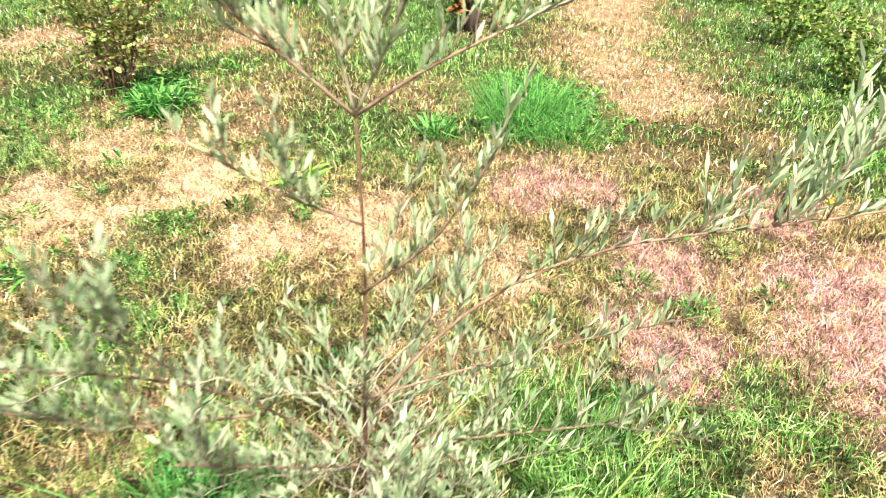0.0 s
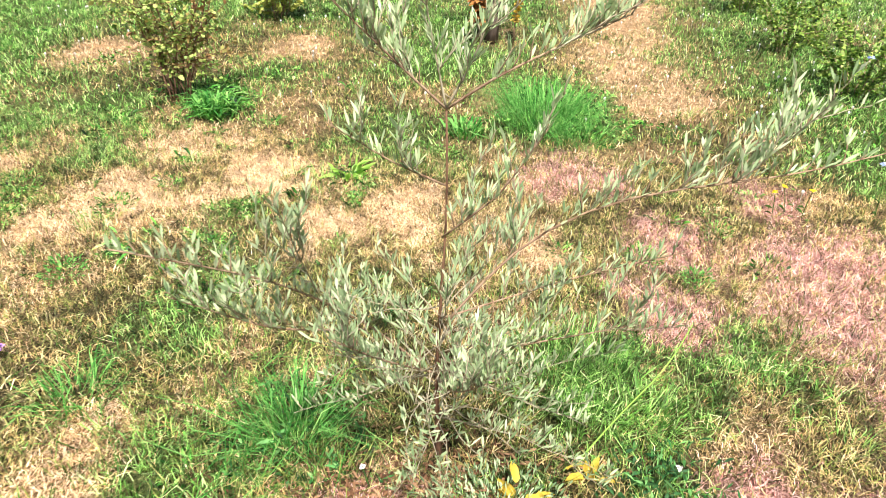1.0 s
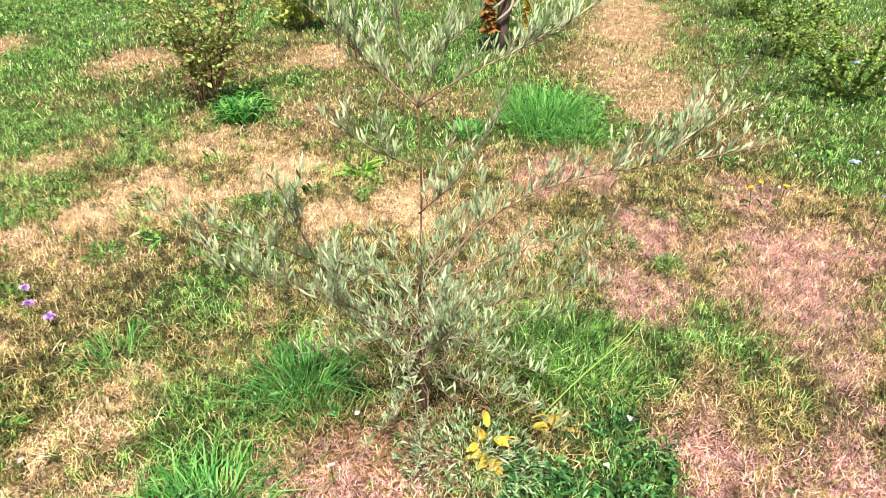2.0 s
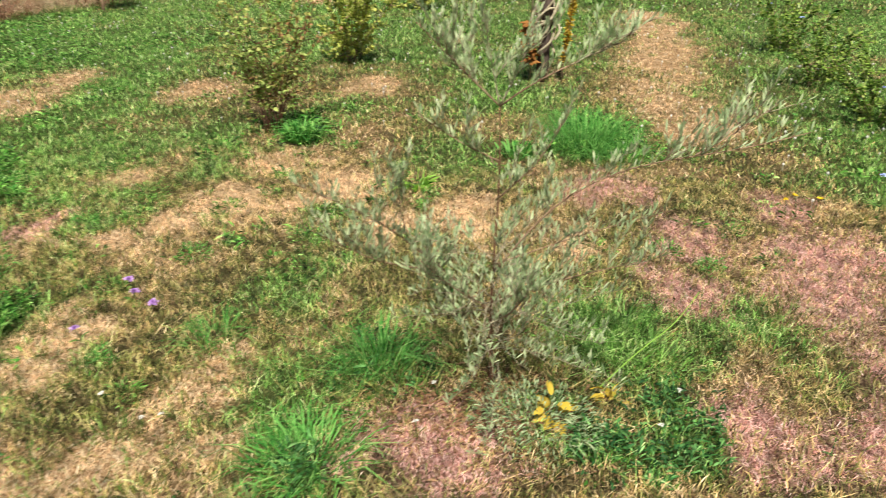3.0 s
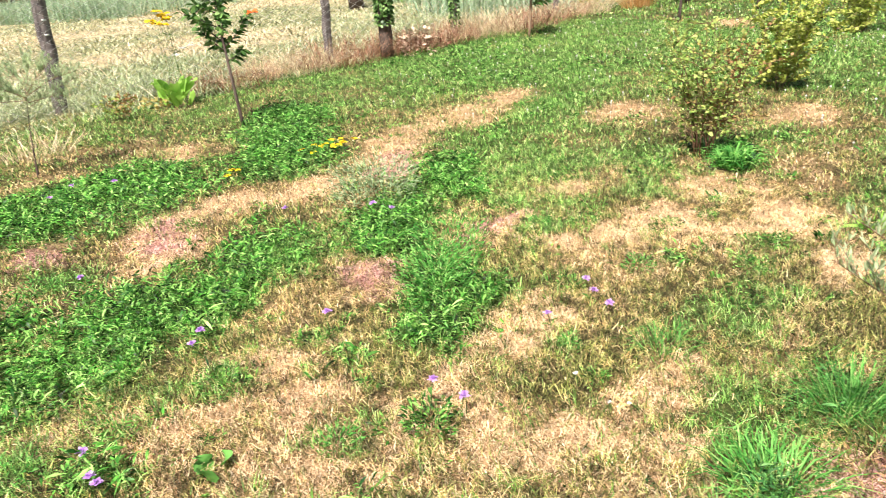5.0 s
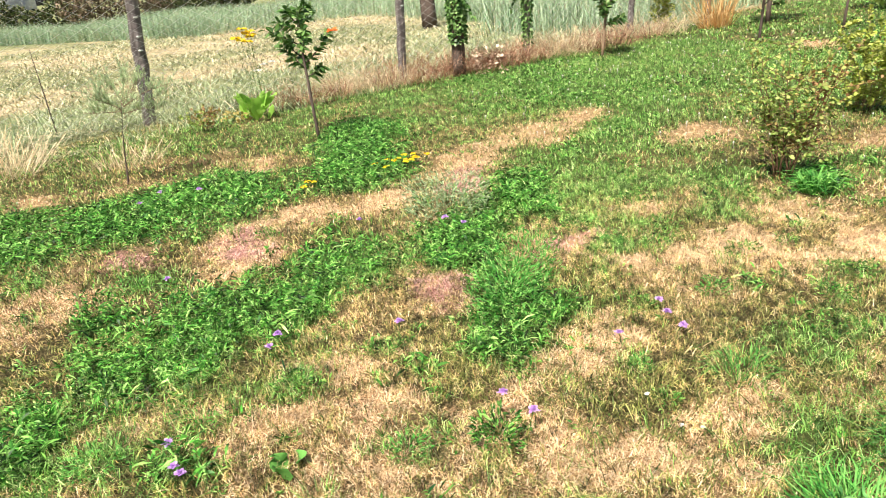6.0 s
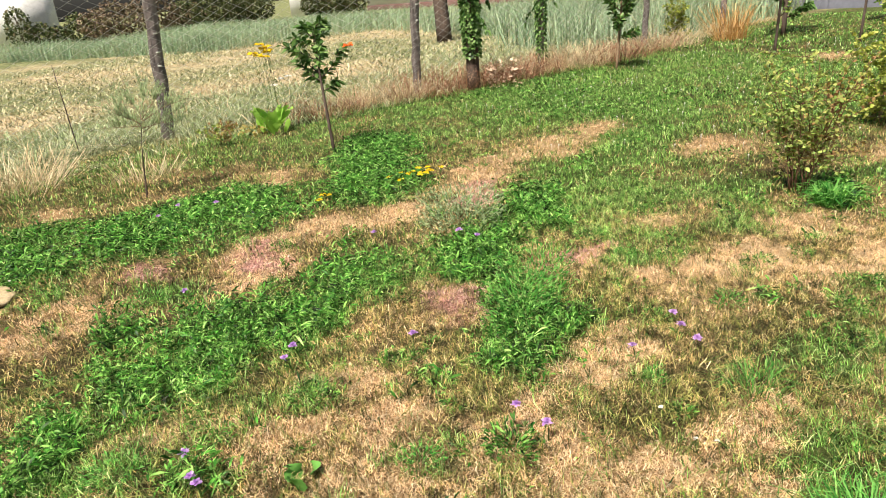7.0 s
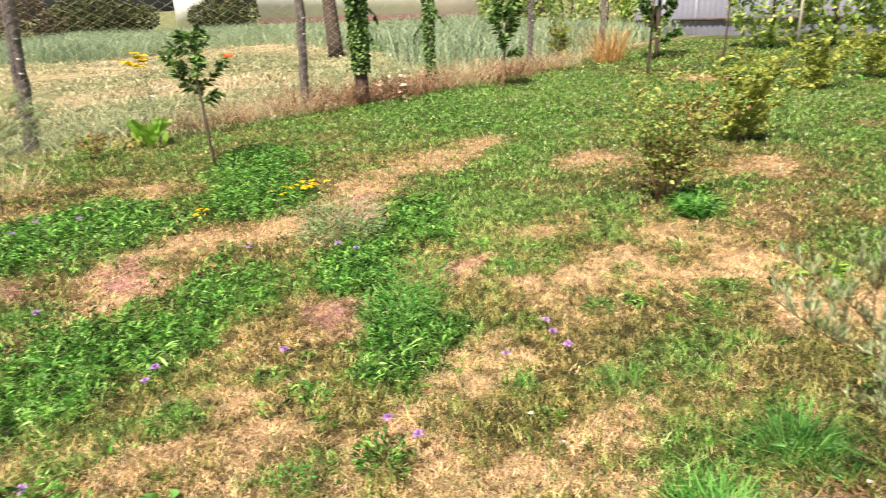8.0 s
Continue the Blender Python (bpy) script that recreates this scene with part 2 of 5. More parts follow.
# ---- geometry helpers ----
class Geo:
    """Collects vertices and faces, then makes one mesh of them."""

    def __init__(self):
        self.v, self.f, self.n = [], [], 0

    def add(self, verts, *faces):
        verts = np.asarray(verts, dtype=np.float32).reshape(-1, 3)
        for fc in faces:
            fc = np.asarray(fc, dtype=np.int64)
            if fc.size:
                self.f.append(fc + self.n)
        self.v.append(verts)
        self.n += len(verts)

    def tube(self, pts, radii, sides=6):
        pts = np.asarray(pts, dtype=float)
        k = len(pts)
        radii = np.broadcast_to(np.asarray(radii, dtype=float), (k,)) if np.ndim(radii) == 0 else np.interp(np.linspace(0, 1, k), np.linspace(0, 1, len(radii)), radii)
        tang = np.gradient(pts, axis=0)
        tang /= np.linalg.norm(tang, axis=1)[:, None] + 1e-9
        ref = np.eye(3)[np.argmin(np.abs(tang).max(axis=0))]
        a = np.cross(tang, ref)
        a /= np.linalg.norm(a, axis=1)[:, None] + 1e-9
        b = np.cross(tang, a)
        ang = np.linspace(0, 2 * np.pi, sides, endpoint=False)
        ring = (a[:, None, :] * np.cos(ang)[None, :, None] + b[:, None, :] * np.sin(ang)[None, :, None]) * radii[:, None, None] + pts[:, None, :]
        i = np.arange(k - 1)[:, None] * sides
        j = np.arange(sides)[None, :]
        j2 = (j + 1) % sides
        quads = np.stack([i + j, i + j2, i + sides + j2, i + sides + j], -1).reshape(-1, 4)
        caps = np.stack([np.zeros(sides - 2, int), np.arange(1, sides - 1), np.arange(2, sides)], -1)
        self.add(ring, quads, caps[:, ::-1], caps + (k - 1) * sides)

    def leaves(self, base, way, length, width, droop=0.25, belly=0.45, rng=None):
        """Pointed leaves of six points, folded a little along the rib; way points along the leaf."""
        base, way = np.asarray(base, float), np.asarray(way, float)
        n = len(base)
        if n == 0:
            return
        way = way / (np.linalg.norm(way, axis=1)[:, None] + 1e-9)
        length, width = np.broadcast_to(length, (n,))[:, None], np.broadcast_to(width, (n,))[:, None]
        spin = rng.normal(size=(n, 3))
        up = np.array([0, 0, 1.0]) + 0.7 * spin
        side = np.cross(way, up)
        side /= np.linalg.norm(side, axis=1)[:, None] + 1e-9
        nor = np.cross(side, way)
        drop = np.array([0, 0, -1.0]) * droop * length
        mid = base + way * length * belly + drop * 0.15 - nor * width * 0.18
        up2 = base + way * length * 0.75 + drop * 0.5 - nor * width * 0.1
        tip = base + way * length + drop
        v = np.stack([base, mid - side * width * 0.5 + nor * width * 0.2, mid + side * width * 0.5 + nor * width * 0.2, up2 - side * width * 0.36, up2 + side * width * 0.36, tip], 1)
        o = np.arange(n)[:, None] * 6
        self.add(v, np.concatenate([o + [0, 2, 1], o + [3, 4, 5]]), o + [1, 2, 4, 3])

    def broad_leaf(self, base, way, length, width, rng, droop=0.3, point=0.75):
        """One large rounded leaf with a folded midrib, five sections long."""
        base, way = np.asarray(base, float), np.asarray(way, float)
        way = way / (np.linalg.norm(way) + 1e-9)
        side = np.cross(way, np.array([0, 0, 1.0]) + 0.5 * rng.normal(size=3))
        side /= np.linalg.norm(side) + 1e-9
        nor = np.cross(side, way)
        t = np.array([0.0, 0.14, 0.34, 0.58, 0.8, 0.94, 1.0])
        w = width * 0.5 * np.sin(np.pi * np.clip(t, 0.02, 0.985) ** point) ** 0.75
        rib = base + way * (t * length)[:, None] - np.array([0, 0, 1.0]) * (droop * length * t ** 2)[:, None]
        wave = nor * (0.12 * width * rng.normal(size=7))[:, None]
        lift = nor * (w * 0.35)[:, None]
        v = np.concatenate([rib - side * w[:, None] + lift + wave, rib, rib + side * w[:, None] + lift - wave])
        q = np.arange(6)[:, None]
        self.add(v, np.concatenate([q + [0, 7, 8, 1], q + [7, 14, 15, 8]]))

    def blades(self, base, lean, height, width, curl=0.5, rng=None):
        """Grass blades of five points that bend over along lean (a vector on the ground, its length the bend)."""
        base, lean = np.asarray(base, float), np.asarray(lean, float)
        n = len(base)
        if n == 0:
            return
        height, width = np.broadcast_to(height, (n,))[:, None], np.broadcast_to(width, (n,))[:, None]
        ang = np.arctan2(lean[:, 1], lean[:, 0]) + np.pi / 2 + rng.normal(size=n) * 0.6
        side = np.stack([np.cos(ang), np.sin(ang), np.zeros(n)], 1) * width * 0.5
        sway = np.stack([-lean[:, 1], lean[:, 0], np.zeros(n)], 1) * rng.normal(size=(n, 1)) * 0.22 * height
        mid = base + lean * 0.4 * height + np.array([0, 0, 0.66]) * height - sway
        tip = base + lean * height + sway + np.array([0, 0, 1.0]) * height * (1 - curl * np.minimum(1.6, np.linalg.norm(lean, axis=1)))[:, None]
        v = np.stack([base - side, base + side, mid - side * 0.8, mid + side * 0.8, tip], 1)
        o = np.arange(n)[:, None] * 5
        self.add(v, o + [0, 1, 3, 2], o + [2, 3, 4])

    def mesh(self, name, mat, smooth=False):
        me = bpy.data.meshes.new(name)
        v = np.concatenate(self.v)
        loops = np.concatenate([f.reshape(-1) for f in self.f])
        sizes = np.concatenate([np.full(len(f), f.shape[1]) for f in self.f])
        me.vertices.add(len(v))
        me.vertices.foreach_set("co", v.astype(np.float32).ravel())
        me.loops.add(len(loops))
        me.loops.foreach_set("vertex_index", loops.astype(np.int32))
        me.polygons.add(len(sizes))
        me.polygons.foreach_set("loop_start", (np.cumsum(sizes) - sizes).astype(np.int32))
        me.polygons.foreach_set("loop_total", sizes.astype(np.int32))
        if smooth:
            me.polygons.foreach_set("use_smooth", np.ones(len(sizes), dtype=bool))
        me.materials.append(mat)
        me.update(calc_edges=True)
        me.validate()
        return me


def part(name, geo, mat, parent=None, label="", smooth=False):
    ob = new(name, geo.mesh(name, mat, smooth))
    if parent is not None:
        ob.parent = parent
    if label:
        tagged(ob, label)
    return ob


def thing(name, label, category, at=(0, 0, 0), group="", kind=""):
    ob = new(name)
    ob.empty_display_size = 0.1
    ob.matrix_world = Matrix.Translation(at)
    return tagged(ob, label, category, group, kind)


def box(geo, c, s, turn=0.0):
    """A box with centre c and size s, turned about z."""
    k = np.array([[x, y, z] for z in (-.5, .5) for y in (-.5, .5) for x in (-.5, .5)]) * np.array(s)
    r = np.array([[math.cos(turn), -math.sin(turn), 0], [math.sin(turn), math.cos(turn), 0], [0, 0, 1]])
    geo.add(k @ r.T + np.array(c), [[0, 2, 3, 1], [4, 5, 7, 6], [0, 1, 5, 4], [2, 6, 7, 3], [0, 4, 6, 2], [1, 3, 7, 5]])


def curve_through(pts, n):
    """A smooth line of n points through pts."""
    pts = np.asarray(pts, float)
    d = np.concatenate([[0], np.cumsum(np.linalg.norm(np.diff(pts, axis=0), axis=1))])
    q = np.linspace(0, d[-1], n)
    out = np.stack([np.interp(q, d, pts[:, i]) for i in range(3)], 1)
    for _ in range(2):
        out[1:-1] = 0.25 * out[:-2] + 0.5 * out[1:-1] + 0.25 * out[2:]
    return out


def lattice(ix, iy, seed):
    h = (ix.astype(np.int64) * 374761393 + iy.astype(np.int64) * 668265263 + seed * 1442695041) & 0x7FFFFFFF
    h = ((h ^ (h >> 13)) * 1274126177) & 0x7FFFFFFF
    return ((h ^ (h >> 16)) & 0xFFFF) / 65535.0


def wobble(x, y, scale, seed=0):
    """Smooth value noise, 0 to 1."""
    u, v = x * scale, y * scale
    iu, iv = np.floor(u), np.floor(v)
    fu, fv = u - iu, v - iv
    fu, fv = fu * fu * (3 - 2 * fu), fv * fv * (3 - 2 * fv)
    a, b = lattice(iu, iv, seed), lattice(iu + 1, iv, seed)
    c, d = lattice(iu, iv + 1, seed), lattice(iu + 1, iv + 1, seed)
    return (a * (1 - fu) + b * fu) * (1 - fv) + (c * (1 - fu) + d * fu) * fv


# ---- what grows where: strips of the plan as (x1, y1, x2, y2, half width) ----
GREEN_WEST = [
    (-5.63, -0.67, -5.62, -0.66, 0.66), (-5.41, -0.10, -5.50, -0.07, 0.56), (-5.42, 0.57, -5.51, 0.61, 0.70), (-3.63, -0.61, -3.73, -0.59, 0.16),
    (-3.20, -0.23, -3.28, -0.20, 0.29), (-3.13, -0.64, -2.97, -0.49, 0.27), (-2.92, -0.80, -2.88, -0.76, 0.12), (-2.70, -1.20, -3.07, -1.14, 0.15),
    (-3.05, 0.08, -3.17, 0.13, 0.24), (-3.31, 0.69, -3.35, 0.72, 0.32), (-2.82, 1.14, -2.94, 1.20, 0.20), (-3.08, 1.39, -3.20, 1.49, 0.31),
    (-3.21, 2.02, -3.66, 2.48, 0.21), (-2.00, 0.69, -2.49, 1.16, 0.20), (-1.98, 1.05, -1.99, 1.09, 0.11), (-4.98, 1.82, -6.44, 2.77, 0.42),
    (-2.12, -0.78, -2.13, -0.78, 0.09),
]
LAWN_WEST = [
    (-7.56, 2.67, -8.47, 3.16, 0.61), (-2.15, 2.91, -2.48, 3.49, 0.20), (-1.94, 3.58, -2.11, 3.97, 0.17), (-1.75, -0.08, -1.78, -0.05, 0.07),
    (-2.41, -0.57, -2.43, -0.56, 0.08), (-2.56, -0.99, -2.52, -0.95, 0.16), (-1.48, 0.95, -1.50, 0.97, 0.06), (-4.22, 4.42, -4.46, 4.73, 0.17),
    (-2.46, -0.28, -2.41, -0.23, 0.10), (-4.19, -0.36, -4.09, -0.28, 0.17), (-1.17, 2.04, -1.27, 2.30, 0.10), (-4.22, 0.57, -4.30, 0.61, 0.09),
    (-4.67, -0.84, -4.81, -0.81, 0.13), (-6.15, 5.45, -7.29, 6.69, 1.08), (-4.45, 5.30, -6.66, 8.50, 0.80), (-3.54, 3.35, -3.55, 3.38, 0.69),
    (-6.29, 4.03, -6.69, 4.37, 0.68), (-2.65, 3.12, -2.86, 3.45, 0.24),
]
DRY_WEST = [
    (-4.01, 0.31, -4.50, 0.53, 0.25),
    (-4.53, 3.60, -4.77, 3.86, 0.35), (-4.82, 4.53, -5.03, 4.77, 0.31), (-4.31, 2.46, -4.61, 2.72, 0.28), (-4.69, 3.15, -4.73, 3.19, 0.28),
    (-4.16, 1.48, -4.26, 1.55, 0.27), (-4.39, 1.11, -4.38, 1.12, 0.27), (-4.20, -0.83, -4.34, -0.80, 0.22), (-4.08, -1.08, -4.13, -1.07, 0.14),
    (-2.44, 1.74, -2.54, 1.86, 0.13), (-2.61, 2.46, -2.67, 2.54, 0.15), (-1.88, 3.11, -1.90, 3.14, 0.23), (-1.94, 2.06, -2.00, 2.15, 0.17),
    (-1.31, 2.51, -1.52, 3.03, 0.11), (-3.26, 4.51, -3.35, 4.68, 0.29), (-6.07, 1.42, -6.21, 1.49, 0.21), (-6.74, -0.44, -6.79, -0.43, 0.25),
    (-4.42, 0.84, -4.37, 0.88, 0.19), (-4.85, 10.22, -5.07, 10.71, 0.34), (-1.62, 2.29, -1.57, 2.33, 0.19),
]
DRY_NEAR = [
    (-1.72, 0.79, -1.81, 0.90, 0.18), (-1.64, 0.43, -1.78, 0.58, 0.14), (-2.74, -0.71, -2.59, -0.57, 0.17), (-2.12, -0.29, -2.19, -0.26, 0.14),
    (-2.27, 0.01, -2.23, 0.04, 0.10), (-1.91, -0.09, -1.98, -0.04, 0.13), (-1.36, 0.24, -1.21, 0.39, 0.16), (-1.47, 0.37, -1.51, 0.42, 0.12),
    (-1.59, 0.06, -1.70, 0.15, 0.05), (-1.82, -0.36, -1.72, -0.26, 0.08), (-1.66, -0.24, -1.50, -0.07, 0.06), (-2.19, -0.55, -2.29, -0.50, 0.13),
    (-2.55, -0.12, -2.54, -0.11, 0.07), (-0.88, 0.61, -0.85, 0.64, 0.08), (-1.12, 0.56, -1.13, 0.58, 0.11), (-2.61, -0.77, -2.58, -0.74, 0.12),
]
REDDISH = [
    (-3.93, 2.13, -4.29, 2.44, 0.18), (-4.05, 0.35, -4.40, 0.48, 0.12), (-4.59, -0.29, -4.63, -0.28, 0.14), (-2.65, 0.79, -2.73, 0.86, 0.13),
    (0.65, 2.48, 0.65, 2.59, 0.18), (0.61, 1.94, 0.61, 2.01, 0.17), (0.42, 3.04, 0.42, 3.10, 0.11), (0.13, 3.08, 0.24, 3.11, 0.18),
    (1.19, 2.18, 1.25, 2.49, 0.25), (1.09, 1.96, 1.09, 1.96, 0.12), (1.51, 2.58, 1.52, 2.63, 0.20), (1.31, 1.66, 1.34, 1.78, 0.13),
    (0.80, 1.20, 0.84, 1.21, 0.12), (1.13, 1.19, 1.14, 1.24, 0.16), (-0.34, 0.84, -0.16, 0.87, 0.12), (-0.14, 0.78, -0.03, 0.80, 0.12),
    (0.84, 1.03, 0.90, 1.05, 0.06), (1.09, 2.96, 1.10, 3.06, 0.15), (-2.51, 1.74, -2.57, 1.82, 0.12),
]
BROWN = [
    (-2.76, 0.37, -2.94, 0.49, 0.19), (-2.45, 0.24, -2.44, 0.25, 0.16),
]
GREEN_EAST = [
    (-0.43, 1.10, -0.48, 1.23, 0.11), (-0.48, 0.98, -0.49, 1.02, 0.07), (0.55, 1.03, 0.56, 1.16, 0.11), (-1.86, 3.45, -2.04, 3.82, 0.16),
    (0.10, 3.79, 0.06, 4.21, 0.30), (-0.79, 2.64, -0.88, 2.92, 0.07), (-0.56, 0.62, -0.47, 0.65, 0.08), (0.30, 0.86, 0.41, 0.89, 0.09),
]
LAWN_EAST = [
    (-0.82, 0.98, -0.66, 0.86, 0.15),
    (0.32, 1.57, 0.32, 1.59, 0.21),
    (0.80, 1.73, 0.80, 1.74, 0.19), (-2.18, 2.94, -2.59, 3.59, 0.23), (-0.70, 3.52, -0.71, 3.55, 0.33), (0.02, 1.02, 0.14, 1.05, 0.11),
    (-2.44, 1.97, -2.56, 2.11, 0.28), (-1.54, 0.92, -1.48, 0.93, 0.08), (-1.79, 2.26, -1.81, 2.30, 0.11), (-3.05, 2.90, -3.90, 3.91, 0.44),
    (-4.90, 5.76, -5.88, 7.05, 1.38), (1.73, 3.49, 1.88, 4.11, 0.26), (0.94, 4.99, 1.14, 8.26, 0.15), (1.78, 4.54, 1.83, 4.55, 0.33),
    (-1.83, 4.13, -2.00, 4.51, 0.26), (-1.02, 1.52, -1.06, 1.59, 0.14),
]
DRY_EAST = [
    (-1.79, 3.12, -1.76, 3.12, 0.29), (-1.89, 2.41, -1.76, 2.45, 0.22), (-1.30, 2.81, -1.23, 2.83, 0.24), (-0.50, 2.39, -0.58, 2.67, 0.12),
    (-1.92, 4.93, -1.99, 5.11, 0.26), (-3.28, 4.34, -3.44, 4.59, 0.28), (-4.42, 4.04, -4.93, 4.60, 0.15), (0.56, 5.40, 0.50, 9.02, 0.46),
    (0.68, 4.40, 0.68, 5.10, 0.44), (0.31, 9.01, 0.29, 10.01, 0.46), (-1.64, 1.11, -1.66, 1.13, 0.14), (-1.06, 1.06, -1.01, 1.07, 0.09),
    (-1.17, 0.57, -1.06, 0.59, 0.11), (-0.80, 0.66, -0.79, 0.66, 0.09), (-1.03, 0.88, -1.02, 0.88, 0.15), (0.13, 2.33, 0.12, 2.40, 0.13),
    (-2.05, 1.76, -2.02, 1.77, 0.15), (-1.92, 4.95, -2.02, 5.23, 0.26), (-1.24, 2.79, -1.30, 2.93, 0.27), (-0.75, 2.25, -0.77, 2.34, 0.19),
]
GREEN_FAR = [
    (-6.15, 5.45, -7.29, 6.69, 0.75), (-7.9, 5.9, -7.6, 7.6, 0.5), (-5.6, 5.0, -4.9, 6.6, 0.4),
]
LAWN_FAR = [
    (-6.00, 9.0, 3.0, 14.0, 2.4), (-3.4, 7.4, -1.5, 9.5, 1.2), (-0.9, 6.8, -0.6, 9.0, 0.8), (2.1, 4.72, 1.75, 7.85, 0.62),
    (2.2, 3.7, 2.7, 4.2, 0.30), (-7.34, 5.35, -6.48, 7.13, 0.9), (-6.48, 7.13, -4.29, 5.81, 0.8), (-7.6, 3.4, -7.6, 5.4, 0.5),
    (-3.6, 6.4, -1.6, 6.6, 0.7), (-4.3, 5.6, -3.9, 3.1, 0.4), (-0.8, 4.9, -1.2, 6.6, 0.5), (0.0, 3.6, -0.4, 3.55, 0.12),
]
MOUNDS = [(-2.66, 0.90, 0.16, 0.05), (-2.95, 0.50, 0.26, 0.035), (-0.20, 0.84, 0.22, 0.03), (-3.4, -0.2, 0.4, 0.05), (0.3, 3.0, 0.35, 0.05)]


def strips(x, y, rows, soft=0.5):
    """1 within the strips, fading to 0 over their ragged edges."""
    out = np.zeros_like(x)
    jx = x + 0.14 * (wobble(x, y, 2.6, 5) - 0.5) + 0.20 * (wobble(x, y, 7.5, 6) - 0.5) + 0.13 * (wobble(x, y, 19, 9) - 0.5)
    jy = y + 0.14 * (wobble(x, y, 2.6, 7) - 0.5) + 0.20 * (wobble(x, y, 7.5, 8) - 0.5) + 0.13 * (wobble(x, y, 19, 10) - 0.5)
    for x1, y1, x2, y2, r in rows:
        dx, dy = x2 - x1, y2 - y1
        t = np.clip(((jx - x1) * dx + (jy - y1) * dy) / max(dx * dx + dy * dy, 1e-6), 0, 1)
        d = np.hypot(jx - x1 - t * dx, jy - y1 - t * dy)
        out = np.maximum(out, np.clip((r * (1 + soft) - d) / (2 * soft * r), 0, 1))
    return out


FENCE_X = -9.0


def growth(x, y):
    """Lush, plain lawn, dry and reddish shares of the turf at x, y."""
    lush = np.maximum(strips(x, y, GREEN_WEST, 0.35), strips(x, y, GREEN_EAST, 0.35))
    lush = np.maximum(lush, 0.75 * strips(x, y, GREEN_FAR, 0.7))
    lawn = np.maximum(np.maximum(strips(x, y, LAWN_WEST, 0.7), strips(x, y, LAWN_EAST, 0.7)) * 0.8, strips(x, y, LAWN_FAR, 0.7) * 0.95)
    far = np.clip((np.hypot(x + 0.5, y + 1) - 6.0) / 4.0, 0, 1) * (x > FENCE_X)
    lawn = np.maximum(lawn, far * (0.6 + 0.5 * wobble(x, y, 0.7, 11)))
    dry = np.maximum(np.maximum(strips(x, y, DRY_WEST), strips(x, y, DRY_NEAR, 0.6)), np.maximum(strips(x, y, DRY_EAST), 0.34 * strips(x, y, BROWN)))
    red = strips(x, y, REDDISH)
    field = np.clip((FENCE_X + 0.3 - x) / 0.6, 0, 1)
    spots = 0.5 * wobble(x, y, 2.3, 13) + 0.3 * wobble(x, y, 6.1, 14) + 0.2 * wobble(x, y, 15, 15)
    flecks = 0.55 * wobble(x, y, 4.6, 16) + 0.45 * wobble(x, y, 11, 17)
    dry = np.maximum(dry * np.clip(0.10 + 1.5 * spots + 1.1 * (flecks - 0.3), 0, 1), np.clip((spots - 0.56) * 6, 0, 0.55) * (1 - 0.7 * lawn))
    lush = np.maximum(lush * np.clip(2.4 - 2.2 * spots, 0, 1) * np.clip(0.1 + 1.9 * flecks, 0, 1), np.clip((0.27 - flecks) * 9, 0, 0.5) * (1 - 0.8 * dry))
    lawn = lawn * np.clip(1.95 - 1.8 * spots + 1.0 * (flecks - 0.5), 0, 1)
    away = FENCE_X - x
    tan = np.clip(2.6 * wobble(x, y, 0.28, 12) + 0.8 * (wobble(x, y, 1.3, 18) - 0.5) - 1.42 + 0.8 * np.exp(-((away - 14.5) / 5.0) ** 2) - 0.35 * np.exp(-((y - 3.2) / 1.6) ** 2) * (away < 8), 0, 1)
    dry = np.maximum(dry * (1 - 0.7 * lush) * (1 - field), field * tan * np.clip((x + 44) / 14, 0, 1))
    red = red * (1 - 0.8 * lush) * np.clip(0.10 + 2.1 * spots + 0.6 * (flecks - 0.4), 0, 1)
    dry = dry * (1 - 0.8 * red)
    lawn = lawn * (1 - dry) * (1 - red) * (1 - field)
    out = np.clip(1.6 - np.hypot(x + 2, y - 2) / 22, 0.25, 1)
    dry, lush = dry * out + field * dry * (1 - out), lush * out
    return lush * (1 - field), lawn, dry, red


def height_at(x, y):
    x, y = np.asarray(x, float), np.asarray(y, float)
    near = np.exp(-((x + 2.5) ** 2 + (y - 3) ** 2) / 120.0)
    z = near * (0.05 * (wobble(x, y, 1.3, 21) - 0.5) + 0.025 * (wobble(x, y, 5.0, 22) - 0.5))
    for mx, my, r, h in MOUNDS:
        z = z + h * np.exp(-((x - mx) ** 2 + (y - my) ** 2) / (r * r))
    return z


def on_ground(x, y):
    return float(height_at(np.array([x]), np.array([y]))[0])


# ---- ground: one sheet to the horizon ----
def ground_axis(lo, hi, step, far):
    mid = np.arange(lo, hi, step)
    grow = step * np.cumsum(1.18 ** np.arange(1, 70))
    return np.concatenate([(lo - grow[lo - grow > -far])[::-1], mid, (hi + grow)[hi + grow < far]])


gx, gy = ground_axis(-9.5, 6.0, 0.09, 1500), ground_axis(-6.0, 9.5, 0.09, 1500)
X, Y = np.meshgrid(gx, gy)
GZ = height_at(X, Y)
g = Geo()
nx, ny = len(gx), len(gy)
ii = (np.arange(ny - 1)[:, None] * nx + np.arange(nx - 1)[None, :]).ravel()
g.add(np.stack([X, Y, GZ], -1), np.stack([ii, ii + 1, ii + nx + 1, ii + nx], -1))

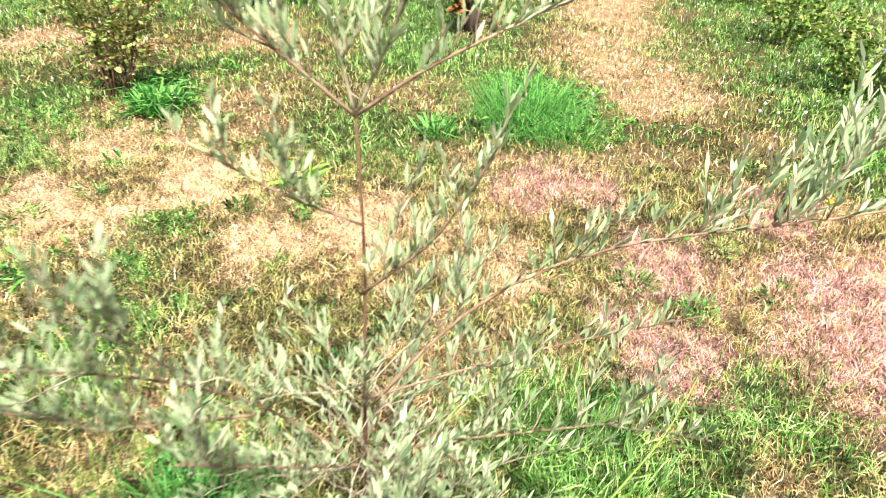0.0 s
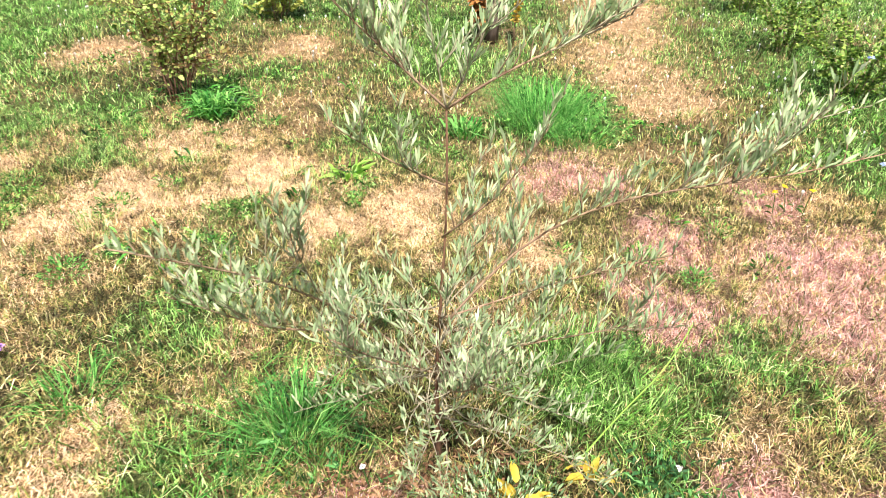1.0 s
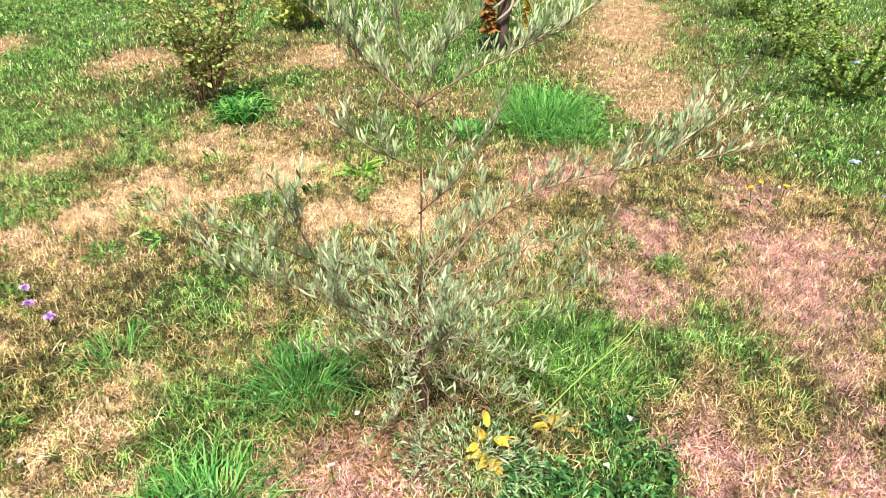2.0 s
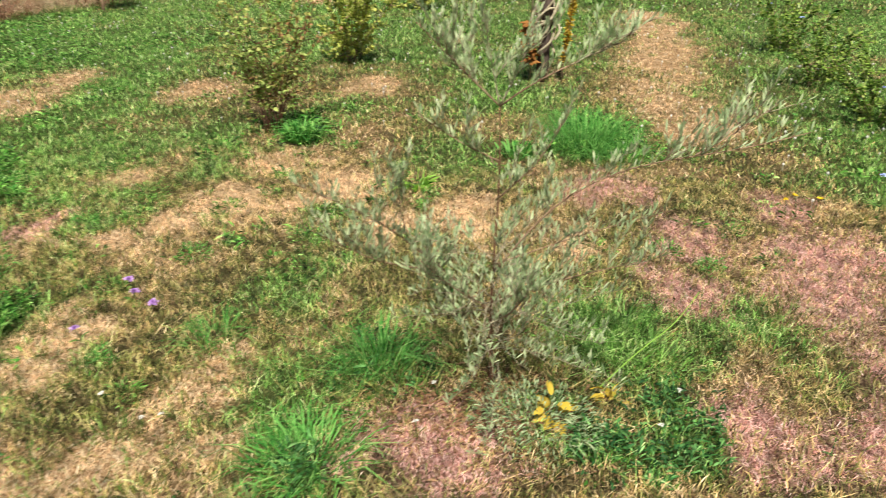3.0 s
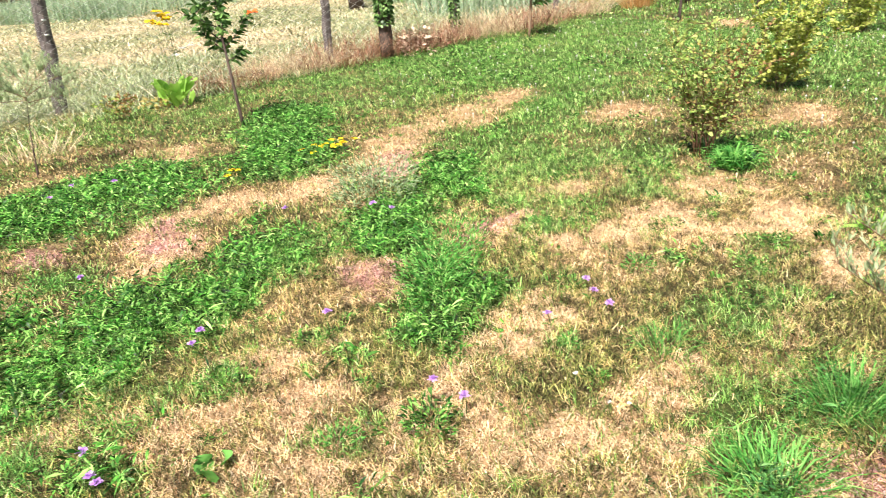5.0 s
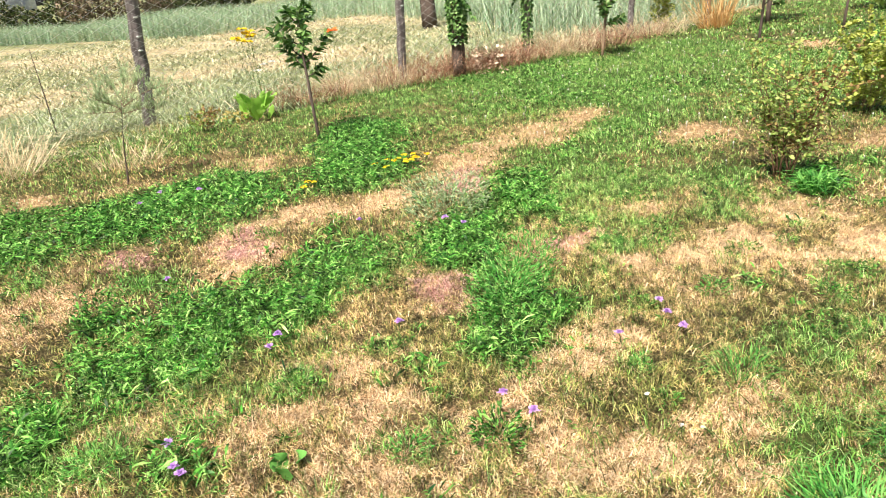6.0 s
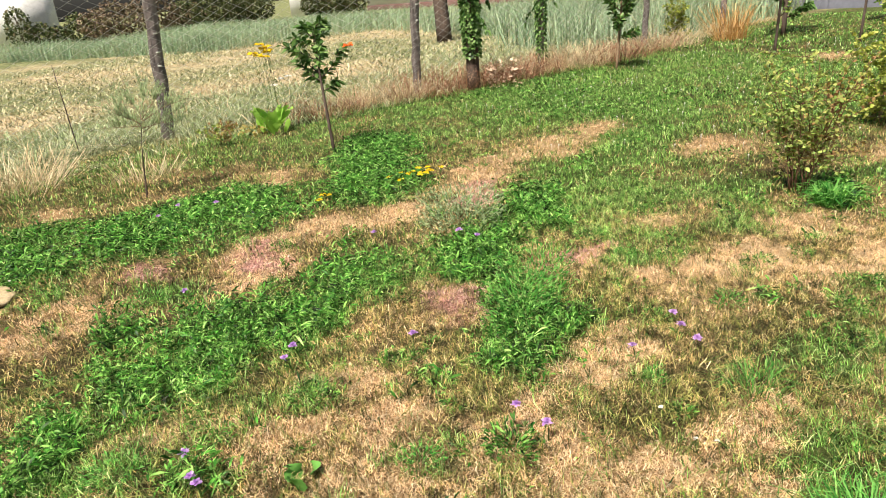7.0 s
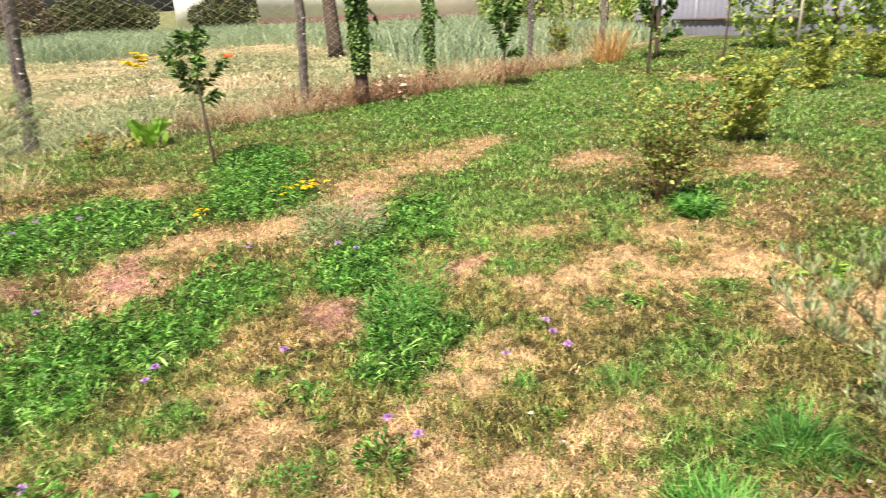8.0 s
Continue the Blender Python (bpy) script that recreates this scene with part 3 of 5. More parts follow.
mg, nodes, links, b = material("turf_soil", 0.95, 0.15)
att = nodes.new("ShaderNodeAttribute")
att.attribute_name = "turf"
sep = nodes.new("ShaderNodeSeparateColor")
links.new(att.outputs["Color"], sep.inputs["Color"])
tex = nodes.new("ShaderNodeTexCoord")
fine = noise_node(nodes, links, 90, 6, 0.7, tex.outputs["Object"])
mid_n = noise_node(nodes, links, 14, 5, 0.65, tex.outputs["Object"])
base = ramp(nodes, links, fine, [(0.33, (0.012, 0.011, 0.005)), (0.50, (0.08, 0.068, 0.028)), (0.69, (0.33, 0.26, 0.12))])
green = ramp(nodes, links, fine, [(0.3, (0.018, 0.038, 0.008)), (0.52, (0.08, 0.14, 0.03)), (0.72, (0.24, 0.33, 0.10))])
straw = ramp(nodes, links, fine, [(0.32, (0.07, 0.038, 0.016)), (0.49, (0.38, 0.24, 0.115)), (0.66, (0.82, 0.60, 0.35))])
redd = ramp(nodes, links, fine, [(0.32, (0.08, 0.03, 0.025)), (0.48, (0.34, 0.16, 0.13)), (0.66, (0.80, 0.50, 0.43))])
c = mix(nodes, links, "MIX", sep.outputs["Green"], base, straw)
c = mix(nodes, links, "MIX", sep.outputs["Red"], c, green)
c = mix(nodes, links, "MIX", sep.outputs["Blue"], c, redd)
far_n = noise_node(nodes, links, 1.3, 6, 0.75, tex.outputs["Object"])
speck = noise_node(nodes, links, 6.5, 5, 0.8, tex.outputs["Object"])
weedy = ramp(nodes, links, far_n, [(0.35, (0.10, 0.12, 0.05)), (0.55, (0.26, 0.28, 0.13)), (0.7, (0.46, 0.44, 0.25))])
mown = ramp(nodes, links, far_n, [(0.32, (0.26, 0.22, 0.12)), (0.5, (0.58, 0.45, 0.28)), (0.68, (0.84, 0.70, 0.49))])
pale = mix(nodes, links, "MIX", sep.outputs["Green"], weedy, mown)
pale = mix(nodes, links, "MULTIPLY", 0.85, pale, ramp(nodes, links, speck, [(0.38, (0.3, 0.34, 0.28)), (0.5, (1.0, 1.0, 1.0)), (0.65, (1.35, 1.33, 1.28))]))
c = mix(nodes, links, "MIX", att.outputs["Alpha"], c, pale)
c = mix(nodes, links, "MULTIPLY", 0.6, c, ramp(nodes, links, mid_n, [(0.36, (0.35, 0.35, 0.35)), (0.62, (1.25, 1.25, 1.25))]))
links.new(c, b.inputs["Base Color"])
bump(nodes, links, fine, b, 1.0, 0.03)
ground = part("ground", g, mg, None, "", True)
tagged(ground, "parched garden lawn of green weeds and straw", "ground", "", "structure")
lush, lawn, dry, red = growth(X, Y)
col = ground.data.color_attributes.new("turf", "FLOAT_COLOR", "POINT")
rgba = np.stack([np.maximum(lush, lawn * 0.85), dry, red, np.clip((FENCE_X + 0.6 - X) / 1.2, 0, 1)], -1).reshape(-1, 4)
col.data.foreach_set("color", rgba.astype(np.float32).ravel())


# ---- plants: builders ----
def unit(v):
    v = np.asarray(v, float)
    return v / (np.linalg.norm(v) + 1e-9)


def twig_leaves(geo, line, first, spacing, size, width, rng, spread=0.8, rise=0.5, droop=0.1, ahead=1.0):
    """Leaves along a twig from the share `first` of its length to the tip."""
    d = np.concatenate([[0], np.cumsum(np.linalg.norm(np.diff(line, axis=0), axis=1))])
    n = max(2, int(d[-1] * (1 - first) / spacing))
    q = d[-1] * (first + (1 - first) * np.sort(rng.uniform(0, 1, n)))
    base = np.stack([np.interp(q, d, line[:, i]) for i in range(3)], 1)
    along = np.stack([np.interp(q, d, np.gradient(line[:, i], d)) for i in range(3)], 1)
    along /= np.linalg.norm(along, axis=1)[:, None] + 1e-9
    out = rng.normal(size=(n, 3))
    out -= along * np.sum(out * along, axis=1)[:, None]
    out /= np.linalg.norm(out, axis=1)[:, None] + 1e-9
    way = along * ahead + out * spread + np.array([0, 0, rise])
    geo.leaves(base, way, size * rng.uniform(0.6, 1.15, n), width * rng.uniform(0.75, 1.2, n), droop, 0.45, rng)


def grow(start, way, length, rng, bend=0.25, lift=0.15, n=7):
    """A slightly crooked twig."""
    pts, d = [np.asarray(start, float)], unit(way)
    for _ in range(n - 1):
        d = unit(d + rng.normal(size=3) * bend * 0.5 + np.array([0, 0, lift * 0.3]))
        pts.append(pts[-1] + d * length / (n - 1))
    return np.array(pts)


def sea_buckthorn(at, label, mains, wild, seed, trunk_pts, leaf=0.038, bark=None, thick=1.0):
    """A thorny shrub: a thin trunk, crooked branches and narrow silvery leaves on short spurs."""
    rng = np.random.default_rng(seed)
    root = thing("sea_buckthorn", label, "shrub", at)
    o = np.array(at)
    tg = Geo()
    trunk = curve_through(trunk_pts, 14) - o
    tg.tube(trunk, [0.009 * thick, 0.0050 * thick, 0.0026 * thick, 0.002], 8)
    part("trunk", tg, bark or M_STEM_BROWN, root, "thin brown trunk", True)
    lines = [(curve_through(m, 12) - o, r, first) for m, r, first in mains]
    for line, r, first in list(lines):
        for q in rng.uniform(0.25, 0.95, 8 if r > 0.0033 else 3):
            k = int(q * 11)
            al = unit(line[k] - line[k - 1])
            lines.append((grow(line[k], al + rng.normal(size=3) * 0.6 + np.array([0, 0, 0.3]), rng.uniform(0.09, 0.20), rng, 0.3, 0.2), 0.0018, 0.05))
    zs = trunk[:, 2]
    for _ in range(wild):
        z = rng.uniform(0.16, 0.62) * zs[-1]
        s = np.array([np.interp(z, zs, trunk[:, i]) for i in range(3)])
        a = rng.uniform(0, 2 * math.pi)
        lines.append((grow(s, (math.cos(a), math.sin(a), rng.uniform(-0.10, 0.42)), rng.uniform(0.20, 0.46) * (1.15 - 0.5 * z / zs[-1]), rng, 0.45, 0.05), 0.0018, 0.38))
    for line, r, first in lines:
        bg, fg = Geo(), Geo()
        bg.tube(line, [r * 0.85, r * 0.6, r * 0.32], 6)
        d = np.linalg.norm(np.diff(line, axis=0), axis=1).sum()
        spurs = max(2, int(d / 0.036))
        for q in np.linspace(0.12, 0.95, spurs):
            k = q * (len(line) - 1)
            s = line[int(k)] + (line[min(int(k) + 1, len(line) - 1)] - line[int(k)]) * (k % 1)
            al = unit(line[min(int(k) + 1, len(line) - 1)] - line[max(int(k) - 1, 0)])
            side = rng.normal(size=3)
            if q < first * 0.8:
                th = grow(s, al * 0.3 + side * 0.7, rng.uniform(0.015, 0.04), rng, 0.2, 0, 3)
                bg.tube(th, [0.0013, 0.0004], 4)
                continue
            spur = grow(s, al * 0.45 + side * 0.35 + np.array([0, 0, 0.9]), rng.uniform(0.02, 0.075) * (1.2 - 0.6 * q), rng, 0.2, 0.25, 4)
            bg.tube(spur, [0.0016, 0.0007], 4)
            twig_leaves(fg, spur, 0.1, 0.0072, leaf, 0.0056, rng, 0.5, 0.8, 0.1, 0.5)
        twig_leaves(fg, line, first, 0.010, leaf, 0.0056, rng, 0.55, 0.85, 0.08, 0.45)
        br = part("branch", bg, M_TWIG if r > 0.0029 else M_TWIG_PALE, root, "", True)
        part("foliage", fg, M_SILVER, br, "narrow silvery green leaves")
    return root


def leafy_bush(name, at, label, category, height, spread, stems, leaf, per_stem, mat, stem_mat, seed, low=0.35, brown=0, round_leaf=0.7, side_twigs=5, lean=(0, 0)):
    """A bush of upright stems from one root, each with side twigs and its own foliage."""
    rng = np.random.default_rng(seed)
    root = thing(name, label, category, (at[0], at[1], on_ground(*at)))
    for i in range(stems):
        a = 2 * math.pi * (i + rng.uniform(-0.3, 0.3)) / stems
        out = spread * rng.uniform(0.25, 1.0)
        h = height * rng.uniform(0.72, 1.0)
        foot = np.array([0.05 * math.cos(a) * min(1, stems / 4), 0.05 * math.sin(a) * min(1, stems / 4), -0.02])
        top = np.array([out * math.cos(a) + lean[0], out * math.sin(a) + lean[1], h])
        line = curve_through([foot, foot * 0.6 + top * np.array([0.25, 0.25, 0.4]), top * np.array([0.7, 0.7, 0.75]), top], 9)
        line[1:-1] += rng.normal(size=(7, 3)) * 0.012 * height
        bg, fg = Geo(), Geo()
        bg.tube(line, [0.0033 * height + 0.0015, 0.0015], 6)
        twigs = [line]
        for _ in range(side_twigs):
            q = rng.uniform(low, 0.95)
            k = int(q * 8)
            b2 = rng.uniform(0, 2 * math.pi)
            tw = grow(line[k], (math.cos(b2), math.sin(b2), rng.uniform(0.0, 0.8)), height * rng.uniform(0.14, 0.34), rng, 0.3, 0.1, 5)
            bg.tube(tw, [0.0028, 0.001], 4)
            twigs.append(tw)
        for tw in twigs:
            twig_leaves(fg, tw, low if tw is line else 0.1, max(0.004, (1 - low) * height * (1 + 0.25 * side_twigs) / per_stem), leaf, leaf * round_leaf, rng, 1.0, 0.25, 0.25)
        st = part("stem", bg, stem_mat, root, "", True)
        part("foliage", fg, M_BUSH_BROWN if i < brown else mat, st, "")
    return root


def young_tree(name, at, label, height, crown, mat, bark, seed, radius=0.02, lean=(0, 0), leaf=0.09, count=220, bare=0.55, limbs=7, width=0.4, fork=False):
    """A slim trunk with limbs and a loose crown."""
    rng = np.random.default_rng(seed)
    root = thing(name, label, "tree", (at[0], at[1], on_ground(*at)))
    top = np.array([lean[0], lean[1], height])
    trunk = curve_through([(0, 0, -0.03), top * 0.35 + np.array([0.01, -0.01, 0]), top * 0.7, top], 10)
    tg = Geo()
    tg.tube(trunk, [radius * 1.15, radius * 0.9, radius * 0.35], 8)
    part("trunk", tg, bark, root, "", True)
    for i in range(limbs):
        q = bare + (0.97 - bare) * (i / max(1, limbs - 1))
        k = q * 9
        s = trunk[int(k)] + (trunk[min(9, int(k) + 1)] - trunk[int(k)]) * (k % 1)
        a = i * 2.4 + rng.uniform(-0.4, 0.4)
        ln = crown * (1.15 - 0.55 * abs(2 * (i / max(1, limbs - 1)) - 0.7)) * rng.uniform(0.75, 1.1)
        limb = grow(s, (math.cos(a), math.sin(a), rng.uniform(0.4, 1.0)), ln, rng, 0.25, 0.2, 6)
        bg, fg = Geo(), Geo()
        bg.tube(limb, [radius * 0.45, radius * 0.15], 6)
        twig_leaves(fg, limb, 0.15, ln * 0.85 / max(3, count // limbs), leaf, leaf * width, rng, 1.1, 0.15, 0.35)
        br = part("limb", bg, bark, root, "", True)
        part("foliage", fg, mat, br)
    return root


def tuft(name, at, label, category, blades, height, radius, mat, seed, width=0.006, splay=0.8, group="", flat=1.0, mess=0.25):
    """A fountain of blades; mess tangles them."""
    rng = np.random.default_rng(seed)
    g2 = Geo()
    n = blades
    a, r = rng.uniform(0, 2 * np.pi, n), radius * np.sqrt(rng.uniform(0, 1, n))
    base = np.stack([r * np.cos(a), r * np.sin(a) * flat, np.full(n, -0.01)], 1)
    way = np.stack([np.cos(a), np.sin(a), np.zeros(n)], 1) * (0.25 + splay * (r / radius))[:, None] + rng.normal(size=(n, 3)) * mess
    way[:, 2] = 0
    g2.blades(base, way, height * rng.uniform(0.5 - min(0.35, 0.35 * mess), 1.1, n), width * rng.uniform(0.7, 1.2, n), 0.35, rng)
    root = thing(name, label, category, (at[0], at[1], on_ground(*at)), group)
    tagged(part("foliage", g2, mat, root), kind="stuff")
    for _ in range(min(8, n // 25)):
        b2 = rng.uniform(0, 2 * math.pi)
        one = Geo()
        one.blades([(radius * 0.5 * math.cos(b2), radius * 0.5 * math.sin(b2), 0)], [(1.1 * math.cos(b2), 1.1 * math.sin(b2), 0)], [height * rng.uniform(0.9, 1.25)], [width * 1.2], 0.35, rng)
        part("long_blade", one, mat, root)
    return root


def rosette(name, at, label, category, leaves, size, radius, mat, seed, width=0.3, rise=0.7, group="", flat=1.0, tall=0.0):
    """A clump of broad leaves that spring from the ground, some on short stems."""
    rng = np.random.default_rng(seed)
    root = thing(name, label, category, (at[0], at[1], on_ground(*at)), group)
    n = leaves
    a, r = rng.uniform(0, 2 * np.pi, n), radius * np.sqrt(rng.uniform(0, 1, n))
    base = np.stack([r * np.cos(a), r * np.sin(a) * flat, rng.uniform(-0.005, 0.01 + tall, n)], 1)
    way = np.stack([np.cos(a), np.sin(a), rng.uniform(0.3, 1.6, n) * rise], 1) + rng.normal(size=(n, 3)) * 0.35
    way[:, 2] = np.abs(way[:, 2])
    lengths, widths = size * rng.uniform(0.5, 1.1, n), size * width * rng.uniform(0.7, 1.2, n)
    single = n if n <= 90 else 0
    for i in range(single):
        one = Geo()
        if size >= 0.06:
            one.broad_leaf(base[i], way[i], lengths[i], widths[i], rng)
        else:
            one.leaves(base[i:i + 1], way[i:i + 1], lengths[i:i + 1], widths[i:i + 1], 0.35, 0.5, rng)
        part("leaf", one, mat, root)
    if not single:
        g2 = Geo()
        g2.leaves(base, way, lengths, widths, 0.35, 0.5, rng)
        tagged(part("leaves", g2, mat, root), kind="stuff")
    return root


def flower(name, at, label, height, mat, seed, head=0.022, petals=16, dome=0.5, heart=None, group="", lean=None, leaves=3):
    """A single bloom on its stalk."""
    rng = np.random.default_rng(seed)
    root = thing(name, label, "flower", (at[0], at[1], on_ground(*at)), group)
    tip = np.array([rng.normal() * 0.02, rng.normal() * 0.02, height]) if lean is None else np.array([lean[0], lean[1], height])
    sg, pg = Geo(), Geo()
    line = curve_through([(0, 0, -0.01), tip * np.array([0.3, 0.3, 0.5]), tip], 6)
    sg.tube(line, [0.0022, 0.0014], 5)
    st = part("stalk", sg, M_GREEN, root)
    if leaves:
        for q in range(leaves):
            lg = Geo()
            b2 = rng.uniform(0, 2 * math.pi)
            lg.leaves([line[min(q, 4)]], [(math.cos(b2), math.sin(b2), 0.6)], [0.05], [0.012], 0.3, 0.45, rng)
            part("leaf", lg, M_GREEN, st)
    a = np.linspace(0, 2 * np.pi, petals, endpoint=False) + rng.uniform(0, 0.2, petals)
    way = np.stack([np.cos(a), np.sin(a), rng.uniform(0.1, 0.5 + dome, petals)], 1)
    pg.leaves(np.repeat(tip[None], petals, 0), way, head * rng.uniform(0.8, 1.15, petals), head * 0.5, 0.2, 0.6, rng)
    if dome > 0.3:
        inner = way * np.array([0.5, 0.5, 1.6])
        pg.leaves(np.repeat(tip[None], petals, 0), inner, head * 0.7, head * 0.4, 0.0, 0.6, rng)
    part("petals", pg, mat, root)
    if heart is not None:
        hg = Geo()
        hg.tube(np.array([tip + [0, 0, -0.004], tip + [0, 0, 0.004], tip + [0, 0, 0.010]]), [head * 0.35, head * 0.3, head * 0.1], 8)
        part("heart", hg, heart, root, "", True)
    return root


# ---- the silvery thorn shrub in front ----
S = (-0.06, 1.16, 0.0)
FORK = (-0.058, 1.108, 1.0)
MAINS = [
    ([FORK, (-0.141, 1.056, 1.096), (-0.25, 0.97, 1.235)], 0.0034, 0.25),
    ([FORK, (0.037, 1.089, 1.077), (0.15, 1.14, 1.13), (0.275, 1.20, 1.195)], 0.0034, 0.25),
    ([(-0.055, 1.11, 0.84), (-0.15, 1.06, 0.90), (-0.265, 1.02, 0.985)], 0.003, 0.2),
    ([(-0.062, 1.12, 0.47), (0.10, 1.13, 0.72), (0.268, 1.141, 0.838), (0.468, 1.113, 0.905), (0.60, 1.13, 0.925), (0.74, 1.16, 0.975)], 0.0038, 0.28),
    ([(0.468, 1.113, 0.905), (0.57, 1.21, 0.945), (0.68, 1.33, 1.0)], 0.0030, 0.1),
    ([(-0.065, 1.14, 0.30), (-0.18, 1.10, 0.45), (-0.267, 1.04, 0.55), (-0.33, 0.85, 0.74), (-0.44, 0.60, 0.93)], 0.0036, 0.35),
    ([(-0.29, 0.98, 0.62), (-0.27, 0.85, 0.80), (-0.25, 0.74, 0.96)], 0.0022, 0.75),
    ([(-0.22, 1.07, 0.48), (-0.36, 0.90, 0.58), (-0.50, 0.78, 0.72)], 0.0034, 0.1),
    ([(-0.062, 1.12, 0.50), (0.20, 1.16, 0.62), (0.44, 1.17, 0.72)], 0.0030, 0.55),
    ([(-0.062, 1.13, 0.36), (0.15, 1.08, 0.50), (0.36, 1.06, 0.60)], 0.0034, 0.15),
    ([FORK, (0.0, 1.09, 1.12), (0.04, 1.08, 1.25)], 0.0028, 0.2),
    ([FORK, (-0.09, 1.10, 1.15), (-0.10, 1.06, 1.26)], 0.0028, 0.2),
    ([(-0.06, 1.11, 0.72), (0.06, 1.05, 0.86), (0.14, 1.0, 1.02)], 0.003, 0.1),
    ([(-0.062, 1.13, 0.33), (-0.15, 0.95, 0.50), (-0.20, 0.80, 0.66)], 0.0034, 0.1),
    ([(-0.062, 1.13, 0.28), (0.02, 0.98, 0.42), (0.08, 0.86, 0.56)], 0.0034, 0.1),
]
sea_buckthorn(S, "young sea buckthorn shrub with silvery narrow leaves", MAINS, 46, 3,
              [(-0.06, 1.16, -0.02), (-0.07, 1.13, 0.3), (-0.06, 1.11, 0.55), (-0.05, 1.11, 0.8), FORK])

# a smaller relative before the fence, mostly bare stem
GS = Vector((-6.62, 0.36, 0.0))
def sprig(*pts):
    return [tuple(GS + Vector(p)) for p in pts]


sea_buckthorn((GS.x, GS.y, on_ground(GS.x, GS.y)), "bare-stemmed silvery sapling in dry grass", [
    (sprig((0.03, 0.10, 0.66), (-0.06, 0.02, 0.78), (-0.2, -0.15, 0.86)), 0.005, 0.0), (sprig((0.03, 0.12, 0.70), (0.06, 0.32, 0.80), (0.1, 0.55, 0.84)), 0.005, 0.0),
    (sprig((0.03, 0.12, 0.74), (0.0, 0.18, 0.88), (-0.06, 0.22, 1.0)), 0.004, 0.0), (sprig((0.03, 0.10, 0.68), (0.1, -0.02, 0.76), (0.14, -0.15, 0.84)), 0.004, 0.0),
    (sprig((0.03, 0.10, 0.60), (-0.06, 0.35, 0.70), (-0.1, 0.6, 0.76)), 0.004, 0.0),
    (sprig((0.03, 0.12, 0.72), (0.12, 0.22, 0.86), (0.16, 0.34, 0.96)), 0.005, 0.0), (sprig((0.03, 0.12, 0.70), (-0.1, 0.12, 0.84), (-0.16, 0.02, 0.96)), 0.005, 0.0),
    (sprig((0.03, 0.10, 0.64), (0.04, 0.30, 0.66), (0.06, 0.46, 0.64)), 0.005, 0.0), (sprig((0.03, 0.10, 0.66), (0.02, -0.08, 0.68), (0.0, -0.24, 0.70)), 0.005, 0.0)], 0, 8, sprig((0, 0, -0.02), (0.01, 0.05, 0.4), (0.03, 0.12, 0.78)), 0.05, M_BARK, 1.25)

# ---- bushes ----
leafy_bush("currant_bush", (-2.22, 3.66), "currant bush with yellowing leaves and bare lower stems", "bush", 1.05, 0.46, 14, 0.036, 170, M_CURRANT, M_STEM_BROWN, 11, 0.24, 3, side_twigs=9)
leafy_bush("currant_bush", (-2.56, 5.95), "yellow-green currant bush on the lawn", "bush", 0.95, 0.5, 11, 0.045, 340, M_BUSH_YELLOW, M_TWIG, 12, 0.15, 0, side_twigs=9, lean=(0.15, 0))
leafy_bush("currant_bush", (-2.95, 9.7), "yellow-green currant bush farther along the lawn", "bush", 0.8, 0.55, 10, 0.05, 260, M_BUSH_YELLOW, M_TWIG, 13, 0.1)
leafy_bush("currant_bush", (-2.6, 11.3), "wide yellow-green currant bush", "bush", 0.85, 0.65, 10, 0.055, 240, M_BUSH_YELLOW, M_TWIG, 14, 0.1)
leafy_bush("low_bush", (2.05, 4.95), "low dense green bush beside the grass path", "bush", 0.55, 0.62, 12, 0.035, 230, M_LOW_BUSH, M_TWIG, 15, 0.08)
leafy_bush("low_bush", (1.85, 6.1), "low green bush among tall weeds", "bush", 0.55, 0.55, 10, 0.035, 200, M_LOW_BUSH, M_TWIG, 16, 0.08)
leafy_bush("low_bush", (1.75, 7.6), "low green bush at the path", "bush", 0.6, 0.6, 9, 0.045, 160, M_LOW_BUSH, M_TWIG, 17, 0.08)
leafy_bush("low_bush", (2.9, 5.6), "spreading green bush of small leaves", "bush", 0.6, 0.7, 10, 0.04, 200, M_LOW_BUSH, M_TWIG, 18, 0.08)

# small tree behind the shrub: a bare twisted vine, rusty and yellow leaves about its foot
fruit = young_tree("fruit_tree", (-0.55, 5.62), "young fruit tree wound with a bare vine, rust-brown leaves below", 1.9, 0.5, M_BUSH, M_BARK, 21, 0.05, (0.05, 0), 0.07, 240, 0.45, 8, 0.5)
rng = np.random.default_rng(31)
for i in range(9):
    a0, z0 = rng.uniform(0, 2 * math.pi), rng.uniform(0.25, 0.5)
    pts = [(rng.uniform(0.07, 0.17) * math.cos(a0 + 1.1 * k), rng.uniform(0.07, 0.17) * math.sin(a0 + 1.1 * k), z0 + rng.uniform(0.05, 0.14) * k) for k in range(6)]
    vg = Geo()
    vg.tube(curve_through(pts, 22), [0.013, 0.008], 5)
    part("vine", vg, M_TWIG_PALE, fruit, "pale bare vine", True)
